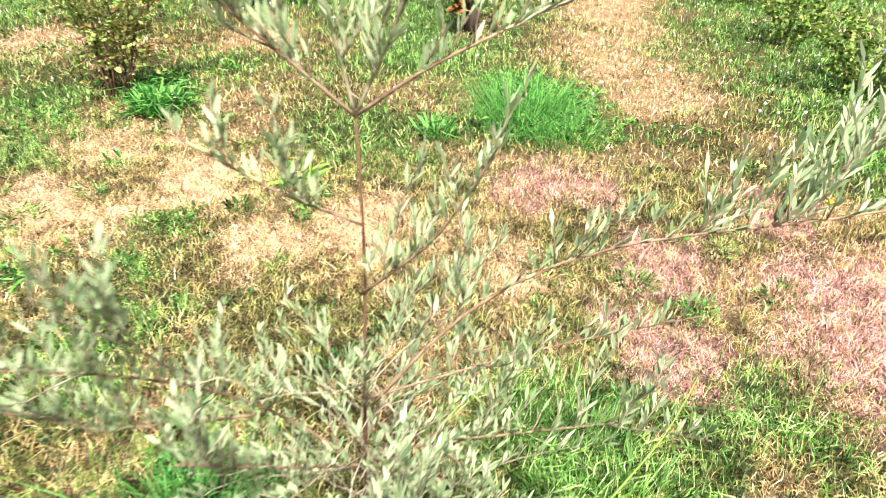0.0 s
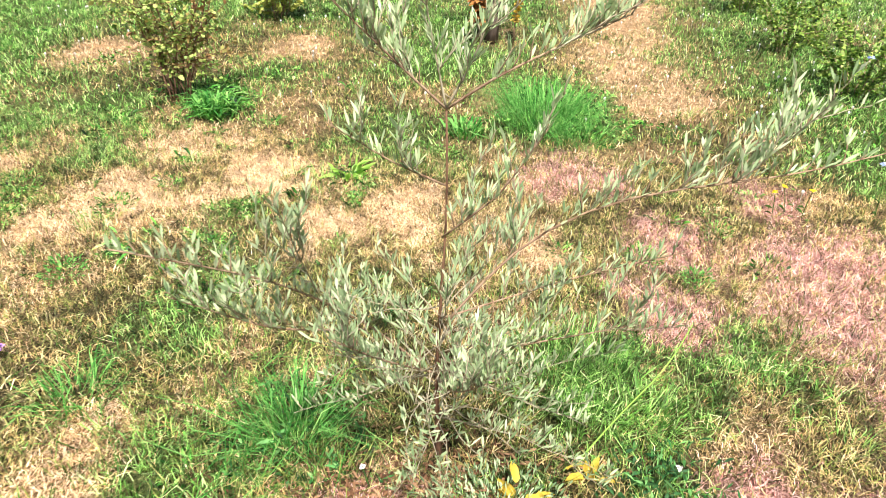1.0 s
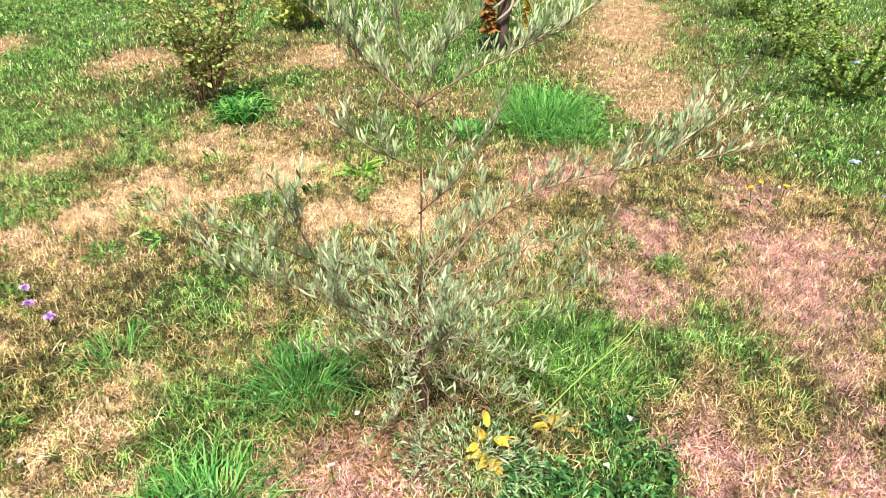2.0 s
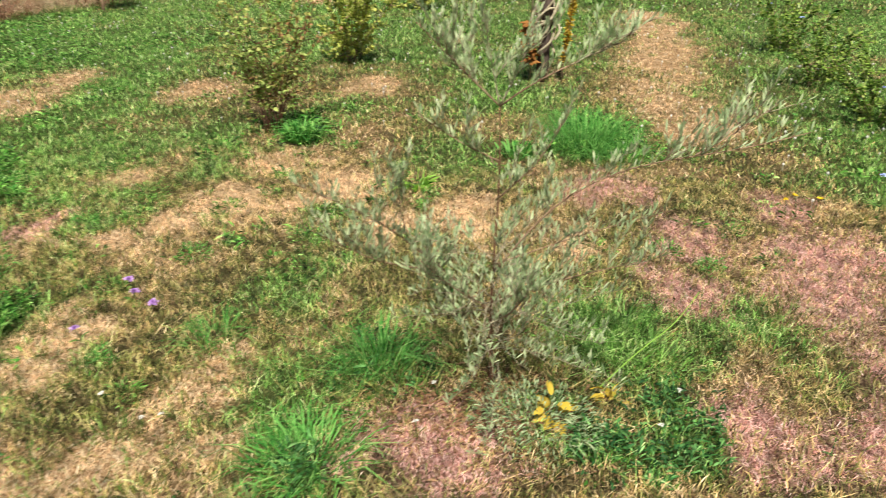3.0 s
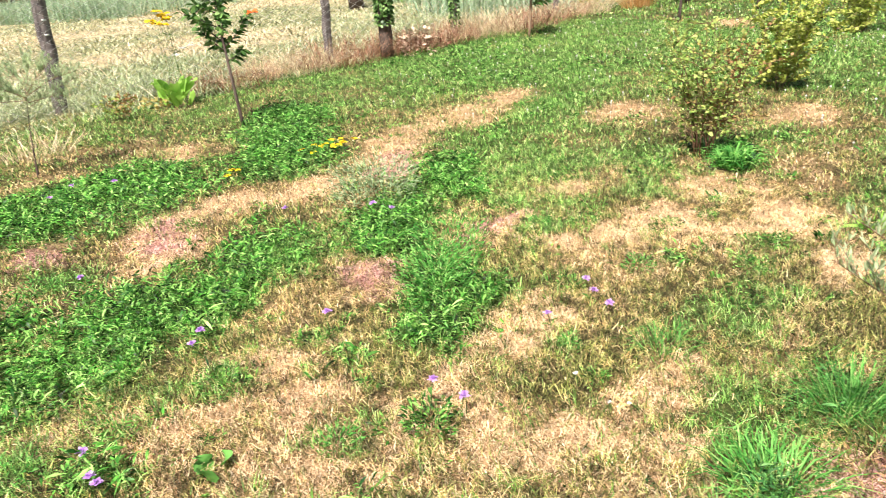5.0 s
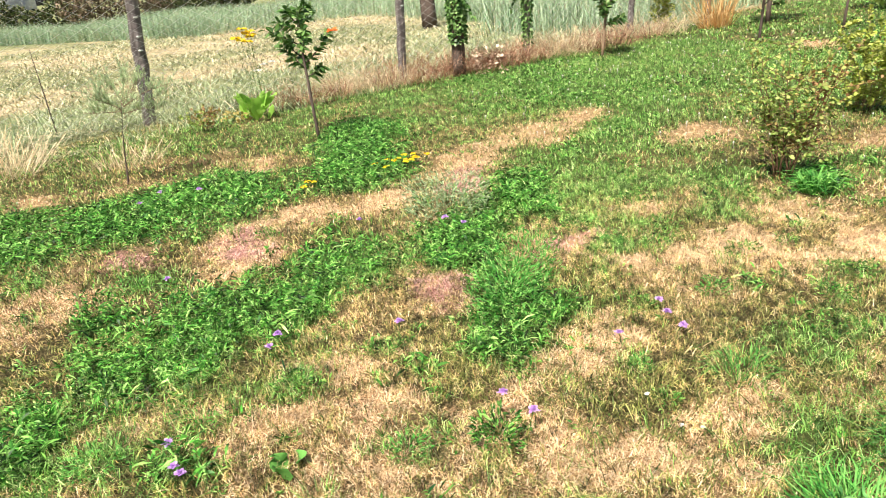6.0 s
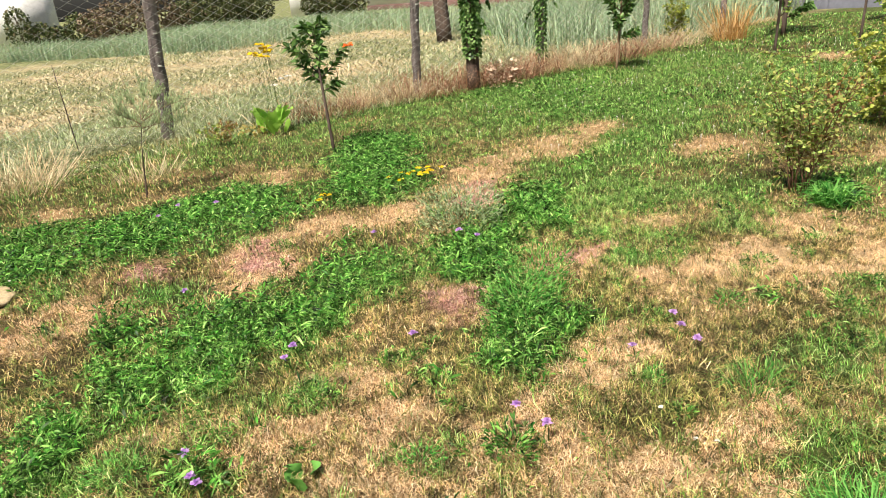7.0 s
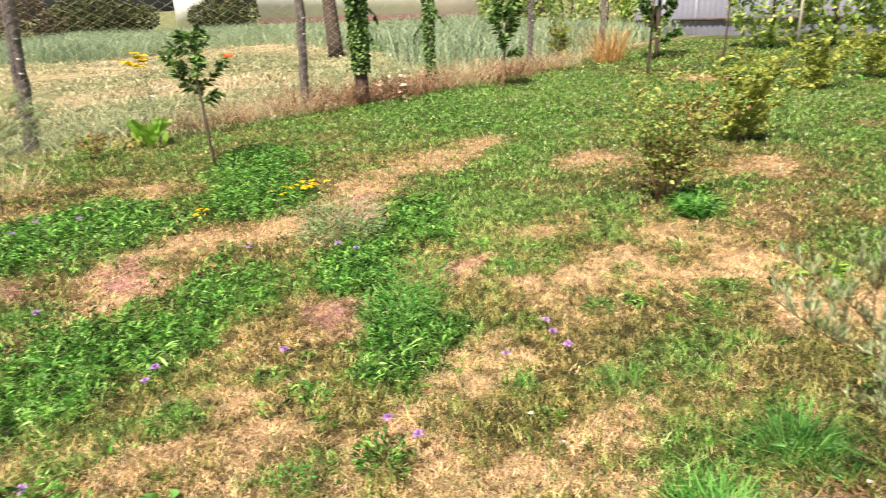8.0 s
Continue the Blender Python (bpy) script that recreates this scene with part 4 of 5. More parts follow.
for name, foot, way, count, size, mat, label in (("withered_shoot", (-0.64, 5.55, 0.16), (-0.03, 0.0, 0.36), 170, 0.10, M_RUST, "rust-brown withered shoot by the trunk"),
                                                 ("yellow_shoot", (-0.36, 5.6, 0.18), (0.06, 0.0, 0.62), 260, 0.06, M_YELLOW_LEAF, "yellowing leafy shoot by the trunk")):
    shoot = thing(name, label, "shoot", (foot[0], foot[1], on_ground(foot[0], foot[1])))
    line = np.array([(0, 0, -0.02), (0.0, 0.0, foot[2]), (way[0] * 0.5, way[1], foot[2] + way[2] * 0.5), (way[0], way[1], foot[2] + way[2])])
    sg, fg = Geo(), Geo()
    sg.tube(line, [0.006, 0.003], 5)
    part("stem", sg, M_TWIG, shoot, "", True)
    twig_leaves(fg, line[1:], 0.0, way[2] / count, size, size * 0.45, rng, 1.4, -0.5 if mat is M_RUST else 0.2, 0.4)
    part("foliage", fg, mat, shoot)

# sapling by the fence, orange bloom in its crown
young_tree("sapling", (-6.63, 2.38), "slim young sapling with dark glossy leaves", 1.30, 0.44, M_DARK_LEAF, M_BARK, 22, 0.017, (-0.14, 0.02), 0.115, 620, 0.52, 14, 0.38)
flower("orange_lily", (-6.62, 2.72), "orange-red lily bloom on a tall stalk", 1.08, M_REDFLOWER, 5, 0.07, 9, 0.3, None, "", (0.0, 0.0), 4)

# broad-leaved clump and yellow coneflowers behind it
rosette("broad_leaf_clump", (-8.40, 2.50), "clump of bright green broad upright leaves", "plant", 30, 0.34, 0.16, M_LIME, 41, 0.30, 2.2, "", 1.0, 0.22)
for i, (dx, dy, h) in enumerate([(0.0, 0.0, 1.04), (0.02, 0.10, 1.00), (-0.05, 0.18, 1.06), (0.05, -0.10, 0.97), (-0.03, 0.05, 1.10), (0.0, 0.26, 1.02), (0.04, 0.15, 0.95), (-0.04, -0.06, 1.0)]):
    flower("coneflower", (-8.55 + 0.7 * dx, 2.62 + 0.5 * dy), "yellow coneflower with a dark heart", h, M_YELLOW, 50 + i, 0.075, 12, 0.0, M_DARKHEART, "coneflowers at the fence", (0.01 * i, -0.02 * i), 5)
for i, (ux, uy, uh) in enumerate([(-8.70, 2.86, 0.63), (-8.70, 2.75, 0.56), (-8.70, 2.97, 0.65)]):
    flower("yarrow", (ux, uy), "whitish yarrow umbel at the fence", uh, M_WHITE, 600 + i, 0.05, 18, 0.1, None, "yarrow at the fence", (0.0, 0.0), 4)
rosette("dead_leaves", (-8.45, 2.25), "brown dead leaves beside the broad-leaved clump", "dead leaves", 40, 0.10, 0.2, M_BUSH_BROWN, 43, 0.4, 0.8, "", 1.0, 0.12)
leafy_bush("withered_plant", (-8.2, 1.75), "withered yellow-brown plant at the fence", "plant", 0.32, 0.3, 7, 0.04, 60, M_CURRANT, M_TWIG, 42, 0.3, 5)

# young trees along the fence
young_tree("young_tree", (-7.5, 8.3), "young tree with hanging dark leaves before the fence", 1.45, 0.42, M_DARK_LEAF, M_TWIG, 23, 0.022, (0.05, 0.12), 0.13, 1000, 0.36, 16, 0.36)
young_tree("young_tree", (-5.86, 10.28), "young forked tree on the lawn", 2.1, 0.8, M_BUSH, M_BARK, 24, 0.022, (0.05, 0.1), 0.10, 200, 0.30, 7, 0.5)
young_tree("young_tree", (-5.34, 12.2), "young tree with a dark trunk", 2.1, 0.8, M_BUSH, M_BARK, 25, 0.022, (0.05, 0.1), 0.11, 200, 0.35, 7, 0.5)
young_tree("young_tree", (-7.2, 13.2), "dense young tree at the end of the fence", 2.6, 0.85, M_DARK_LEAF, M_BARK, 26, 0.045, (0.0, 0.1), 0.13, 2600, 0.14, 18, 0.55)
leafy_bush("young_shrub", (-8.8, 11.9), "light green shrub growing through the fence", "bush", 1.0, 0.25, 7, 0.06, 220, M_BUSH_YELLOW, M_TWIG, 27, 0.2)


def ivy_trunk(at, label, height, radius, seed, leaf=0.07, count=900, lean=(0.0, 0.05), name="ivy_tree", start=0.35, bark=M_BARK):
    """A trunk wound with ivy."""
    rng = np.random.default_rng(seed)
    root = thing(name, label, "tree", (at[0], at[1], on_ground(*at)))
    trunk = curve_through([(0, 0, -0.05), (0.01, 0.02, height * 0.4), (lean[0] * height, lean[1] * height, height)], 9)
    tg = Geo()
    tg.tube(trunk, [radius * 1.25, radius, radius * 0.9], 10)
    part("trunk", tg, bark, root, "dark rough trunk", True)
    q = start + (1 - start) * rng.uniform(0, 1, count) ** 0.8
    a = rng.uniform(0, 2 * np.pi, count)
    z = q * height
    r = radius * (1.05 + 0.9 * rng.uniform(0, 1, count) * q)
    base = np.stack([np.interp(z, trunk[:, 2], trunk[:, 0]) + r * np.cos(a), np.interp(z, trunk[:, 2], trunk[:, 1]) + r * np.sin(a), z], 1)
    fg2 = Geo()
    fg2.leaves(base, np.stack([np.cos(a), np.sin(a), rng.uniform(-1.0, 0.3, count)], 1), leaf * rng.uniform(0.6, 1.2, count), leaf * 0.8, 0.3, 0.4, rng)
    part("ivy", fg2, M_DARK_LEAF, root, "dark green ivy")
    for _ in range(5):
        b2, zz = rng.uniform(0, 2 * np.pi), rng.uniform(0.5, 1.0) * height
        g2 = Geo()
        line = grow((radius * math.cos(b2), radius * math.sin(b2), zz), (math.cos(b2), math.sin(b2), -0.5), 0.5, rng, 0.3, -0.5, 6)
        g2.tube(line, [0.004, 0.002], 4)
        twig_leaves(g2, line, 0.0, 0.012, leaf, leaf * 0.75, rng, 1.0, -0.2, 0.3)
        part("hanging_shoot", g2, M_DARK_LEAF, root)
    return root


ivy_trunk((-8.5, 6.02), "tree trunk wrapped in dark ivy at the fence", 2.3, 0.088, 61, 0.06, 2600, (-0.01, 0.03), "ivy_tree", 0.22)
ivy_trunk((-8.79, 7.85), "old post overgrown with ivy", 1.7, 0.05, 62, 0.055, 1000, (0.0, 0.04), "ivy_post", 0.12, M_POST)
young_tree("orchard_tree", (-16.6, 11.9), "tree trunk standing in the field beyond the fence", 4.5, 1.6, M_BUSH, M_BARK, 63, 0.20, (-0.5, 0.2), 0.14, 500, 0.55, 8, 0.5)

sg = Geo()
sg.tube(curve_through([(-9.7, 0.42, -0.03), (-9.70, 0.40, 0.75), (-9.70, 0.39, 1.12)], 8), [0.008, 0.007, 0.004], 6)
tagged(part("bare_stick", sg, M_BARK, None, "", True), "thin bare dark stick standing by the fence", "stick")

# ---- wire fence ----
fence = thing("wire_fence", "chain-link fence on leaning weathered posts", "fence", (FENCE_X, 5, 0))
POSTS = [(-9.55, 1.50, 0.085, 2.25), (-9.06, 5.30, 0.07, 2.25), (-8.92, 10.95, 0.06, 2.25), (-8.38, 12.9, 0.06, 2.25), (-9.7, -2.6, 0.08, 2.25), (-9.8, -6.6, 0.08, 2.25)]
prng = np.random.default_rng(70)
for px, py, pr, ph in POSTS:
    pg = Geo()
    k = np.linspace(0, 1, 12)
    line = np.stack([px - FENCE_X + 0.012 * prng.normal(size=12) * k, py - 5 + 0.085 * ph * k + 0.008 * prng.normal(size=12), -0.1 + (ph + 0.1) * k], 1)
    pg.tube(line, pr * prng.uniform(0.92, 1.06, 12), 9)
    post = part("post", pg, M_POST, fence, "weathered grey wooden post", True)
    ng = Geo()
    for z in (0.95, 1.12, 1.35):
        box(ng, (px - FENCE_X + pr * 0.95, py - 5 + 0.085 * z, z), (0.012, 0.05, 0.02))
    part("staple", ng, M_WIRE, post)


def net(p, q, height, mesh_w, mesh_h, parent):
    """Woven wire between two posts: zigzag wires that hook into each other."""
    g2 = Geo()
    p, q = np.array(p, float), np.array(q, float)
    length = np.linalg.norm(q - p)
    d = (q - p) / length
    out = np.array([d[1], -d[0]])
    rows = int(height / (mesh_h * 0.5))
    for i in range(int(length / mesh_w) + 1):
        s = i * mesh_w
        pts = []
        for j in range(rows + 1):
            along = min(length, s + (mesh_w * 0.5 if (i + j) % 2 else -mesh_w * 0.5) * 1.04)
            xy = p + d * along + out * (0.004 if j % 2 else -0.004)
            pts.append((xy[0] - FENCE_X, xy[1] - 5, 0.04 + j * mesh_h * 0.5))
        g2.tube(pts, 0.0034, 3)
    for z in (height,):
        g2.tube([(p[0] - FENCE_X, p[1] - 5, z), ((p[0] + q[0]) / 2 - FENCE_X, (p[1] + q[1]) / 2 - 5, z - 0.015), (q[0] - FENCE_X, q[1] - 5, z)], 0.002, 4)
    return part("wire_net", g2, M_WIRE, parent, "dull galvanised diamond mesh")


order = sorted(POSTS, key=lambda r: r[1])
for a, c2 in zip(order[:-1], order[1:]):
    net((a[0] + a[2], a[1]), (c2[0] + c2[2], c2[1]), 2.1, 0.105, 0.11, fence)

# ---- beyond the fence: house, sheet fence, hedges ----
house = thing("house", "long white house with a brick-red plinth", "house", (-42, 33.5, 0))
hg = Geo()
box(hg, (0, 3.5, 2.3), (25, 7, 4.2))
part("wall", hg, M_WALL, house, "white rendered wall")
hg = Geo()
box(hg, (0, 3.5, 0.0), (25.1, 7.1, 0.8))
part("plinth", hg, M_PLINTH, house, "brick-red plinth")
hg = Geo()
hg.add([(-12.8, -0.15, 4.4), (12.8, -0.15, 4.4), (12.8, 7.15, 4.4), (-12.8, 7.15, 4.4), (-12.8, 3.5, 7.2), (12.8, 3.5, 7.2)], [[0, 1, 5, 4], [2, 3, 4, 5], [0, 3, 2, 1]], [[0, 4, 3], [1, 2, 5]])
part("roof", hg, M_ROOF, house, "clay-red roof")
for wx in (-9.5, -5.5, -1.5, 2.5, 6.0, 9.5):
    wg = Geo()
    box(wg, (wx, -0.02, 3.2), (1.3, 0.08, 1.2))
    win = part("window", wg, M_STAKE, house)
    wg = Geo()
    box(wg, (wx, -0.05, 3.2), (1.1, 0.08, 1.0))
    part("pane", wg, M_GLASS, win)

for sx, sy, sl, sa in ((-61, 7.2, 5.0, -0.35), (-60.5, 31.0, 3.0, -0.6)):
    shed = thing("shed", "pale rendered shed behind the tall grass", "shed", (sx, sy, 0))
    hg = Geo()
    box(hg, (0, 0, 2.1), (4.0, sl, 4.2), sa)
    part("wall", hg, M_WALL, shed)
    hg = Geo()
    box(hg, (0, 0, 4.28), (4.4, sl + 0.4, 0.14), sa)
    part("roof", hg, M_SHEET, shed)

sheet = thing("sheet_fence", "blue-grey corrugated metal fence with dark rails", "fence", (-7.2, 19.5, 0))
for i in range(8):
    sg = Geo()
    n = 13
    xs = np.linspace(0, 1.0, n)
    prof = np.stack([xs - 4 + i * 1.005, 0.02 * np.cos(xs * 2 * np.pi * 6), np.zeros(n)], 1)
    v = np.concatenate([prof, prof + [0, 0.006, 0], prof + [0, 0, 2.0], prof + [0, 0.006, 2.0]])
    q = np.arange(n - 1)[:, None]
    sg.add(v, np.concatenate([q + [0, 1, 2 * n + 1, 2 * n], q + [n + 1, n, 3 * n, 3 * n + 1], q + [2 * n, 2 * n + 1, 3 * n + 1, 3 * n]]))
    part("sheet", sg, M_SHEET, sheet)
for z in (0.45, 1.5):
    sg = Geo()
    box(sg, (0, -0.06, z), (8.1, 0.05, 0.07))
    part("rail", sg, M_BARK, sheet)


def hedge(at, label, size, leaf, count, mat, seed, name="hedge", turn=0.0, ragged=0.75):
    """A broad hedge: stems inside, an uneven cloud of leaves outside."""
    rng = np.random.default_rng(seed)
    root = thing(name, label, "hedge", (at[0], at[1], 0))
    sx, sy, sz = size
    r = np.array([[math.cos(turn), -math.sin(turn), 0], [math.sin(turn), math.cos(turn), 0], [0, 0, 1]])
    stems = max(3, int(sx / 1.2))
    for i in range(stems):
        x = (i + 0.5) / stems * sx - sx / 2
        sg, fg2 = Geo(), Geo()
        h = sz * rng.uniform(ragged, 1.05)
        line = np.array([(x, 0, -0.05), (x + rng.normal() * 0.1, rng.normal() * 0.1, h * 0.5), (x + rng.normal() * 0.2, rng.normal() * 0.2, h * 0.9)]) @ r.T
        sg.tube(line, [0.05, 0.02], 6)
        n = count // stems
        th, ph = rng.uniform(0, 2 * np.pi, n), np.arccos(rng.uniform(-1, 1, n))
        rad = rng.uniform(0.55, 1.0, n) ** 0.5
        lump = 0.8 + 0.35 * wobble(th * 2, ph * 2, 1.0, seed + i)
        p = np.stack([x + np.sin(ph) * np.cos(th) * sx / stems * 0.75 * rad * lump, np.sin(ph) * np.sin(th) * sy * 0.5 * rad * lump, h * 0.52 + np.cos(ph) * h * 0.5 * rad * lump], 1)
        fg2.leaves(p @ r.T, rng.normal(size=(n, 3)), leaf * rng.uniform(0.6, 1.2, n), leaf * 0.6, 0.3, 0.45, rng)
        st = part("stem", sg, M_BARK, root)
        part("foliage", fg2, mat, st)
    return root


hedge((-57.0, 21.5), "dark green shrubs behind the field", (9, 3.0, 3.2), 0.24, 6000, M_HEDGE, 81, turn=1.9, ragged=0.5)
hedge((-54.5, 14.0), "brown half-bare shrubs behind the field", (8, 2.6, 3.2), 0.22, 4200, M_HEDGE_BROWN, 90, turn=1.9, ragged=0.45)
hedge((-56, 9.0), "dark shrubs at the edge of the field", (6, 3.0, 2.6), 0.26, 2600, M_HEDGE, 82, turn=1.6, ragged=0.4)
hedge((-52.5, 29), "dark shrubs beside the house", (6, 2.5, 2.8), 0.22, 5000, M_HEDGE, 83, turn=0.3, ragged=0.5)
hedge((-60, -14), "dark hedge at the edge of the field", (22, 3.0, 3.0), 0.4, 4000, M_HEDGE, 84, turn=1.6)
hedge((-26.5, 33), "shrubs at the corner of the house", (4, 2, 2.4), 0.3, 1500, M_HEDGE, 85)
hedge((-13.5, 20.5), "garden shrubs before the metal fence", (8, 1.6, 2.2), 0.16, 4500, M_BUSH, 86, turn=0.2)
hedge((-4.0, 16.5), "yellow-green garden hedge at the lawn's end", (5, 1.6, 2.4), 0.14, 5500, M_BUSH, 87, turn=0.25)
hedge((1.5, 17.5), "yellow-green garden hedge at the lawn's end", (7, 1.8, 2.6), 0.16, 4500, M_BUSH, 88, turn=0.0)
hedge((8, 14), "garden hedge beyond the lawn", (10, 2, 2.4), 0.2, 3500, M_BUSH, 89, turn=-0.6)
sg = Geo()
sg.tube([(-5.0, 15.2, -0.05), (-4.99, 15.25, 1.0), (-4.97, 15.3, 2.0)], 0.03, 7)
tagged(part("stake", sg, M_STAKE, None, "", True), "pale wooden garden stake", "stake")

# dead brush and prunings along the foot of the fence
for i, (bx, by, n, h, r) in enumerate([(-9.0, 4.6, 260, 0.28, 0.4), (-8.8, 5.4, 300, 0.32, 0.45), (-8.6, 6.6, 260, 0.30, 0.4), (-8.7, 7.4, 240, 0.26, 0.4), (-8.6, 8.4, 300, 0.32, 0.45), (-8.3, 9.2, 260, 0.30, 0.4), (-9.0, 3.6, 200, 0.22, 0.4), (-8.7, 10.4, 200, 0.25, 0.5), (-8.6, 11.4, 200, 0.3, 0.4)]):
    tuft("dead_brush", (bx, by), "dead reddish-brown brush at the foot of the fence", "dead brush", int(n * 2.4), h * 1.8, r * 1.4, M_BRUSH if i % 4 else M_FIELD, 90 + i, 0.006, 0.8, "dead brush along the fence", 1.3, 0.9)
tuft("dry_grass_clump", (-7.95, 12.5), "tall orange dry grass clump", "grass clump", 300, 0.95, 0.32, M_ORANGE_GRASS, 101, 0.010, 0.45, "", 1.0, 0.4)
tuft("dry_grass_clump", (-8.3, -0.6), "tall pale dry grass clump", "grass clump", 420, 0.55, 0.5, M_FIELD, 102, 0.008, 0.9, "", 1.2, 0.7)
tuft("dry_grass_clump", (-7.4, 0.55), "pale dry grass around a bare stem", "grass clump", 130, 0.32, 0.3, M_FIELD, 103, 0.006, 0.6, "", 1.2, 0.8)
for i, (bx, by) in enumerate([(-9.6, 0.2), (-9.9, 1.2), (-9.3, 2.1), (-9.9, 2.9), (-9.3, 3.3), (-10.4, 0.5), (-9.2, -0.3)]):
    tuft("field_weed", (bx, by), "tangled grey-green weeds at the fence", "weeds", 150, 0.42, 0.5, M_FIELD_GREEN, 500 + i, 0.008, 0.7, "weeds along the fence", 1.2, 0.8)
rosette("pale_dead_leaves", (-8.15, 6.35), "pale pinkish dead leaves by the ivy trunk", "dead leaves", 80, 0.09, 0.32, leaf_material("pale_dead_leaf", [(0.66, 0.44, 0.32), (0.88, 0.70, 0.56)], 0.7, 0.2, 5), 104, 0.6, 1.0, "", 1.0, 0.38)

# ---- tufts and clumps on the lawn ----
TUFTS = [(0.22, 1.48, 120, 0.14, 0.10), (0.38, 1.56, 130, 0.15, 0.11), (0.30, 1.70, 110, 0.13, 0.11), (0.48, 1.42, 120, 0.13, 0.10), (0.14, 1.66, 80, 0.11, 0.10), (0.33, 1.36, 100, 0.12, 0.09), (-0.47, 1.15, 190, 0.21, 0.075), (0.02, 3.86, 520, 0.32, 0.22), (0.25, 3.6, 120, 0.16, 0.15), (0.82, 1.62, 50, 0.06, 0.14), (-1.15, 1.15, 90, 0.12, 0.10), (-0.05, 4.05, 160, 0.22, 0.16)]
for i, (tx, ty, n, h, r) in enumerate(TUFTS):
    tuft("grass_tuft", (tx, ty), "lush green tuft of long grass", "grass tuft", int(n * 1.7), h, r, M_GREEN if ty < 1.8 and tx > 0 else M_TUFT, 110 + i, 0.0036, 0.9, "long grass tufts", 1.0, 0.45)
for i, (tx, ty, n, h, r) in enumerate([(-1.92, 3.50, 230, 0.17, 0.10), (-0.40, 3.55, 90, 0.11, 0.09)]):
    tuft("weed_clump", (tx, ty), "bright green clump of strap-like weed leaves", "weed", n, h, r, M_TUFT, 150 + i, 0.014, 0.8, "broad weed clumps")
tuft("weed_clump", (-0.53, 0.67), "arching clump of long pale green strap leaves", "weed", 420, 0.115, 0.13, M_TUFT, 152, 0.0052, 1.4, "broad weed clumps", 1.0, 0.5)
DOCKS = [(0.50, 1.08, 85, 0.050, 0.17), (0.60, 1.20, 60, 0.048, 0.13), (-0.87, 2.87, 24, 0.14, 0.07), (-1.0, 2.54, 18, 0.08, 0.05), (0.36, 0.92, 80, 0.055, 0.13)]
for i, (tx, ty, n, h, r) in enumerate(DOCKS):
    # clumps right of the shrub take the weed colour darkened for shade
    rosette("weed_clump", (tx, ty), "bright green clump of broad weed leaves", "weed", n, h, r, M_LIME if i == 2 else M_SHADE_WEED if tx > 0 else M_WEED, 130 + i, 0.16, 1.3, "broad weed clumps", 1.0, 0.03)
rosette("feathery_weed", (-2.22, 0.90), "tall feathery bright green weed", "weed", 900, 0.055, 0.16, M_TUFT, 140, 0.12, 1.6, "", 1.3, 0.24)
rosette("feathery_weed", (-2.44, 1.22), "tall feathery bright green weed", "weed", 900, 0.055, 0.18, M_TUFT, 141, 0.12, 1.6, "", 1.2, 0.22)
rosette("herb_clump", (-1.53, 0.17), "small dark green herb clump in straw", "herb", 380, 0.045, 0.085, M_WEED, 142, 0.16, 1.4, "", 1.0, 0.09)
HERBS = [(-1.73, -0.09, 0.08), (-2.37, -0.60, 0.07), (-1.77, 1.37, 0.06), (-1.45, 0.90, 0.05), (-1.17, 2.04, 0.10), (-1.64, 2.52, 0.06), (-1.62, 1.74, 0.08), (-4.19, 0.57, 0.07), (-4.63, -0.84, 0.10), (-2.39, 1.93, 0.06), (-2.16, 2.06, 0.08), (-2.34, -0.20, 0.10), (-2.45, -0.97, 0.12), (-2.71, 1.98, 0.10), (-4.19, 4.36, 0.16), (-4.10, -0.38, 0.12), (-1.75, 2.26, 0.09), (-2.32, 2.34, 0.12), (-4.50, 4.56, 0.14), (-2.74, 2.62, 0.12), (0.52, 2.35, 0.07), (0.72, 2.24, 0.06), (0.84, 2.61, 0.07), (-1.24, 0.77, 0.05)]
for i, (hx, hy, hr) in enumerate(HERBS):
    rosette("herb_clump", (hx, hy), "small dark green herb clump in straw", "herb", int(2600 * hr), 0.034, hr, M_WEED if i % 3 else M_TUFT, 800 + i, 0.17, 1.2, "small herb clumps", 1.0, 0.05)
rosette("grey_shrublet", (-3.55, 1.62), "soft grey-green feathery herb", "herb", 1800, 0.06, 0.30, M_BLUE_WEED, 143, 0.12, 1.4, "", 1.0, 0.24)
rosette("grey_shrublet", (0.12, 0.95), "grey-green low weed under the shrub", "herb", 1300, 0.036, 0.20, M_BLUE_WEED, 144, 0.13, 1.1, "", 0.8, 0.08)
for i, (tx, ty, n, h, r) in enumerate([(-0.30, 0.98, 130, 0.12, 0.13), (-0.62, 0.92, 130, 0.11, 0.15), (-0.14, 1.30, 110, 0.11, 0.12), (0.12, 1.22, 110, 0.12, 0.12), (-0.75, 1.15, 110, 0.10, 0.14), (-0.30, 1.30, 100, 0.10, 0.14)]):
    tuft("half_dry_tuft", (tx, ty), "fine half-dry grass tuft under the shrub", "grass tuft", n, h, r, M_OLIVE, 700 + i, 0.0032, 0.8, "half-dry tufts under the shrub", 1.0, 0.5)
rosette("burdock_leaves", (-1.95, -0.46), "two large round green leaves in straw", "weed", 3, 0.11, 0.05, M_TUFT, 145, 0.75, 2.6)
rosette("yellowing_plant", (0.17, 1.02), "withered plant with bright yellow leaves", "plant", 18, 0.068, 0.05, M_YELLOW_LEAF, 146, 0.42, 0.35, "", 1.0, 0.07)
rosette("yellowing_plant", (0.33, 1.18), "withered pale yellow leaves on a stalk", "plant", 8, 0.08, 0.04, M_YELLOW_LEAF, 147, 0.35, 1.0, "", 1.0, 0.04)
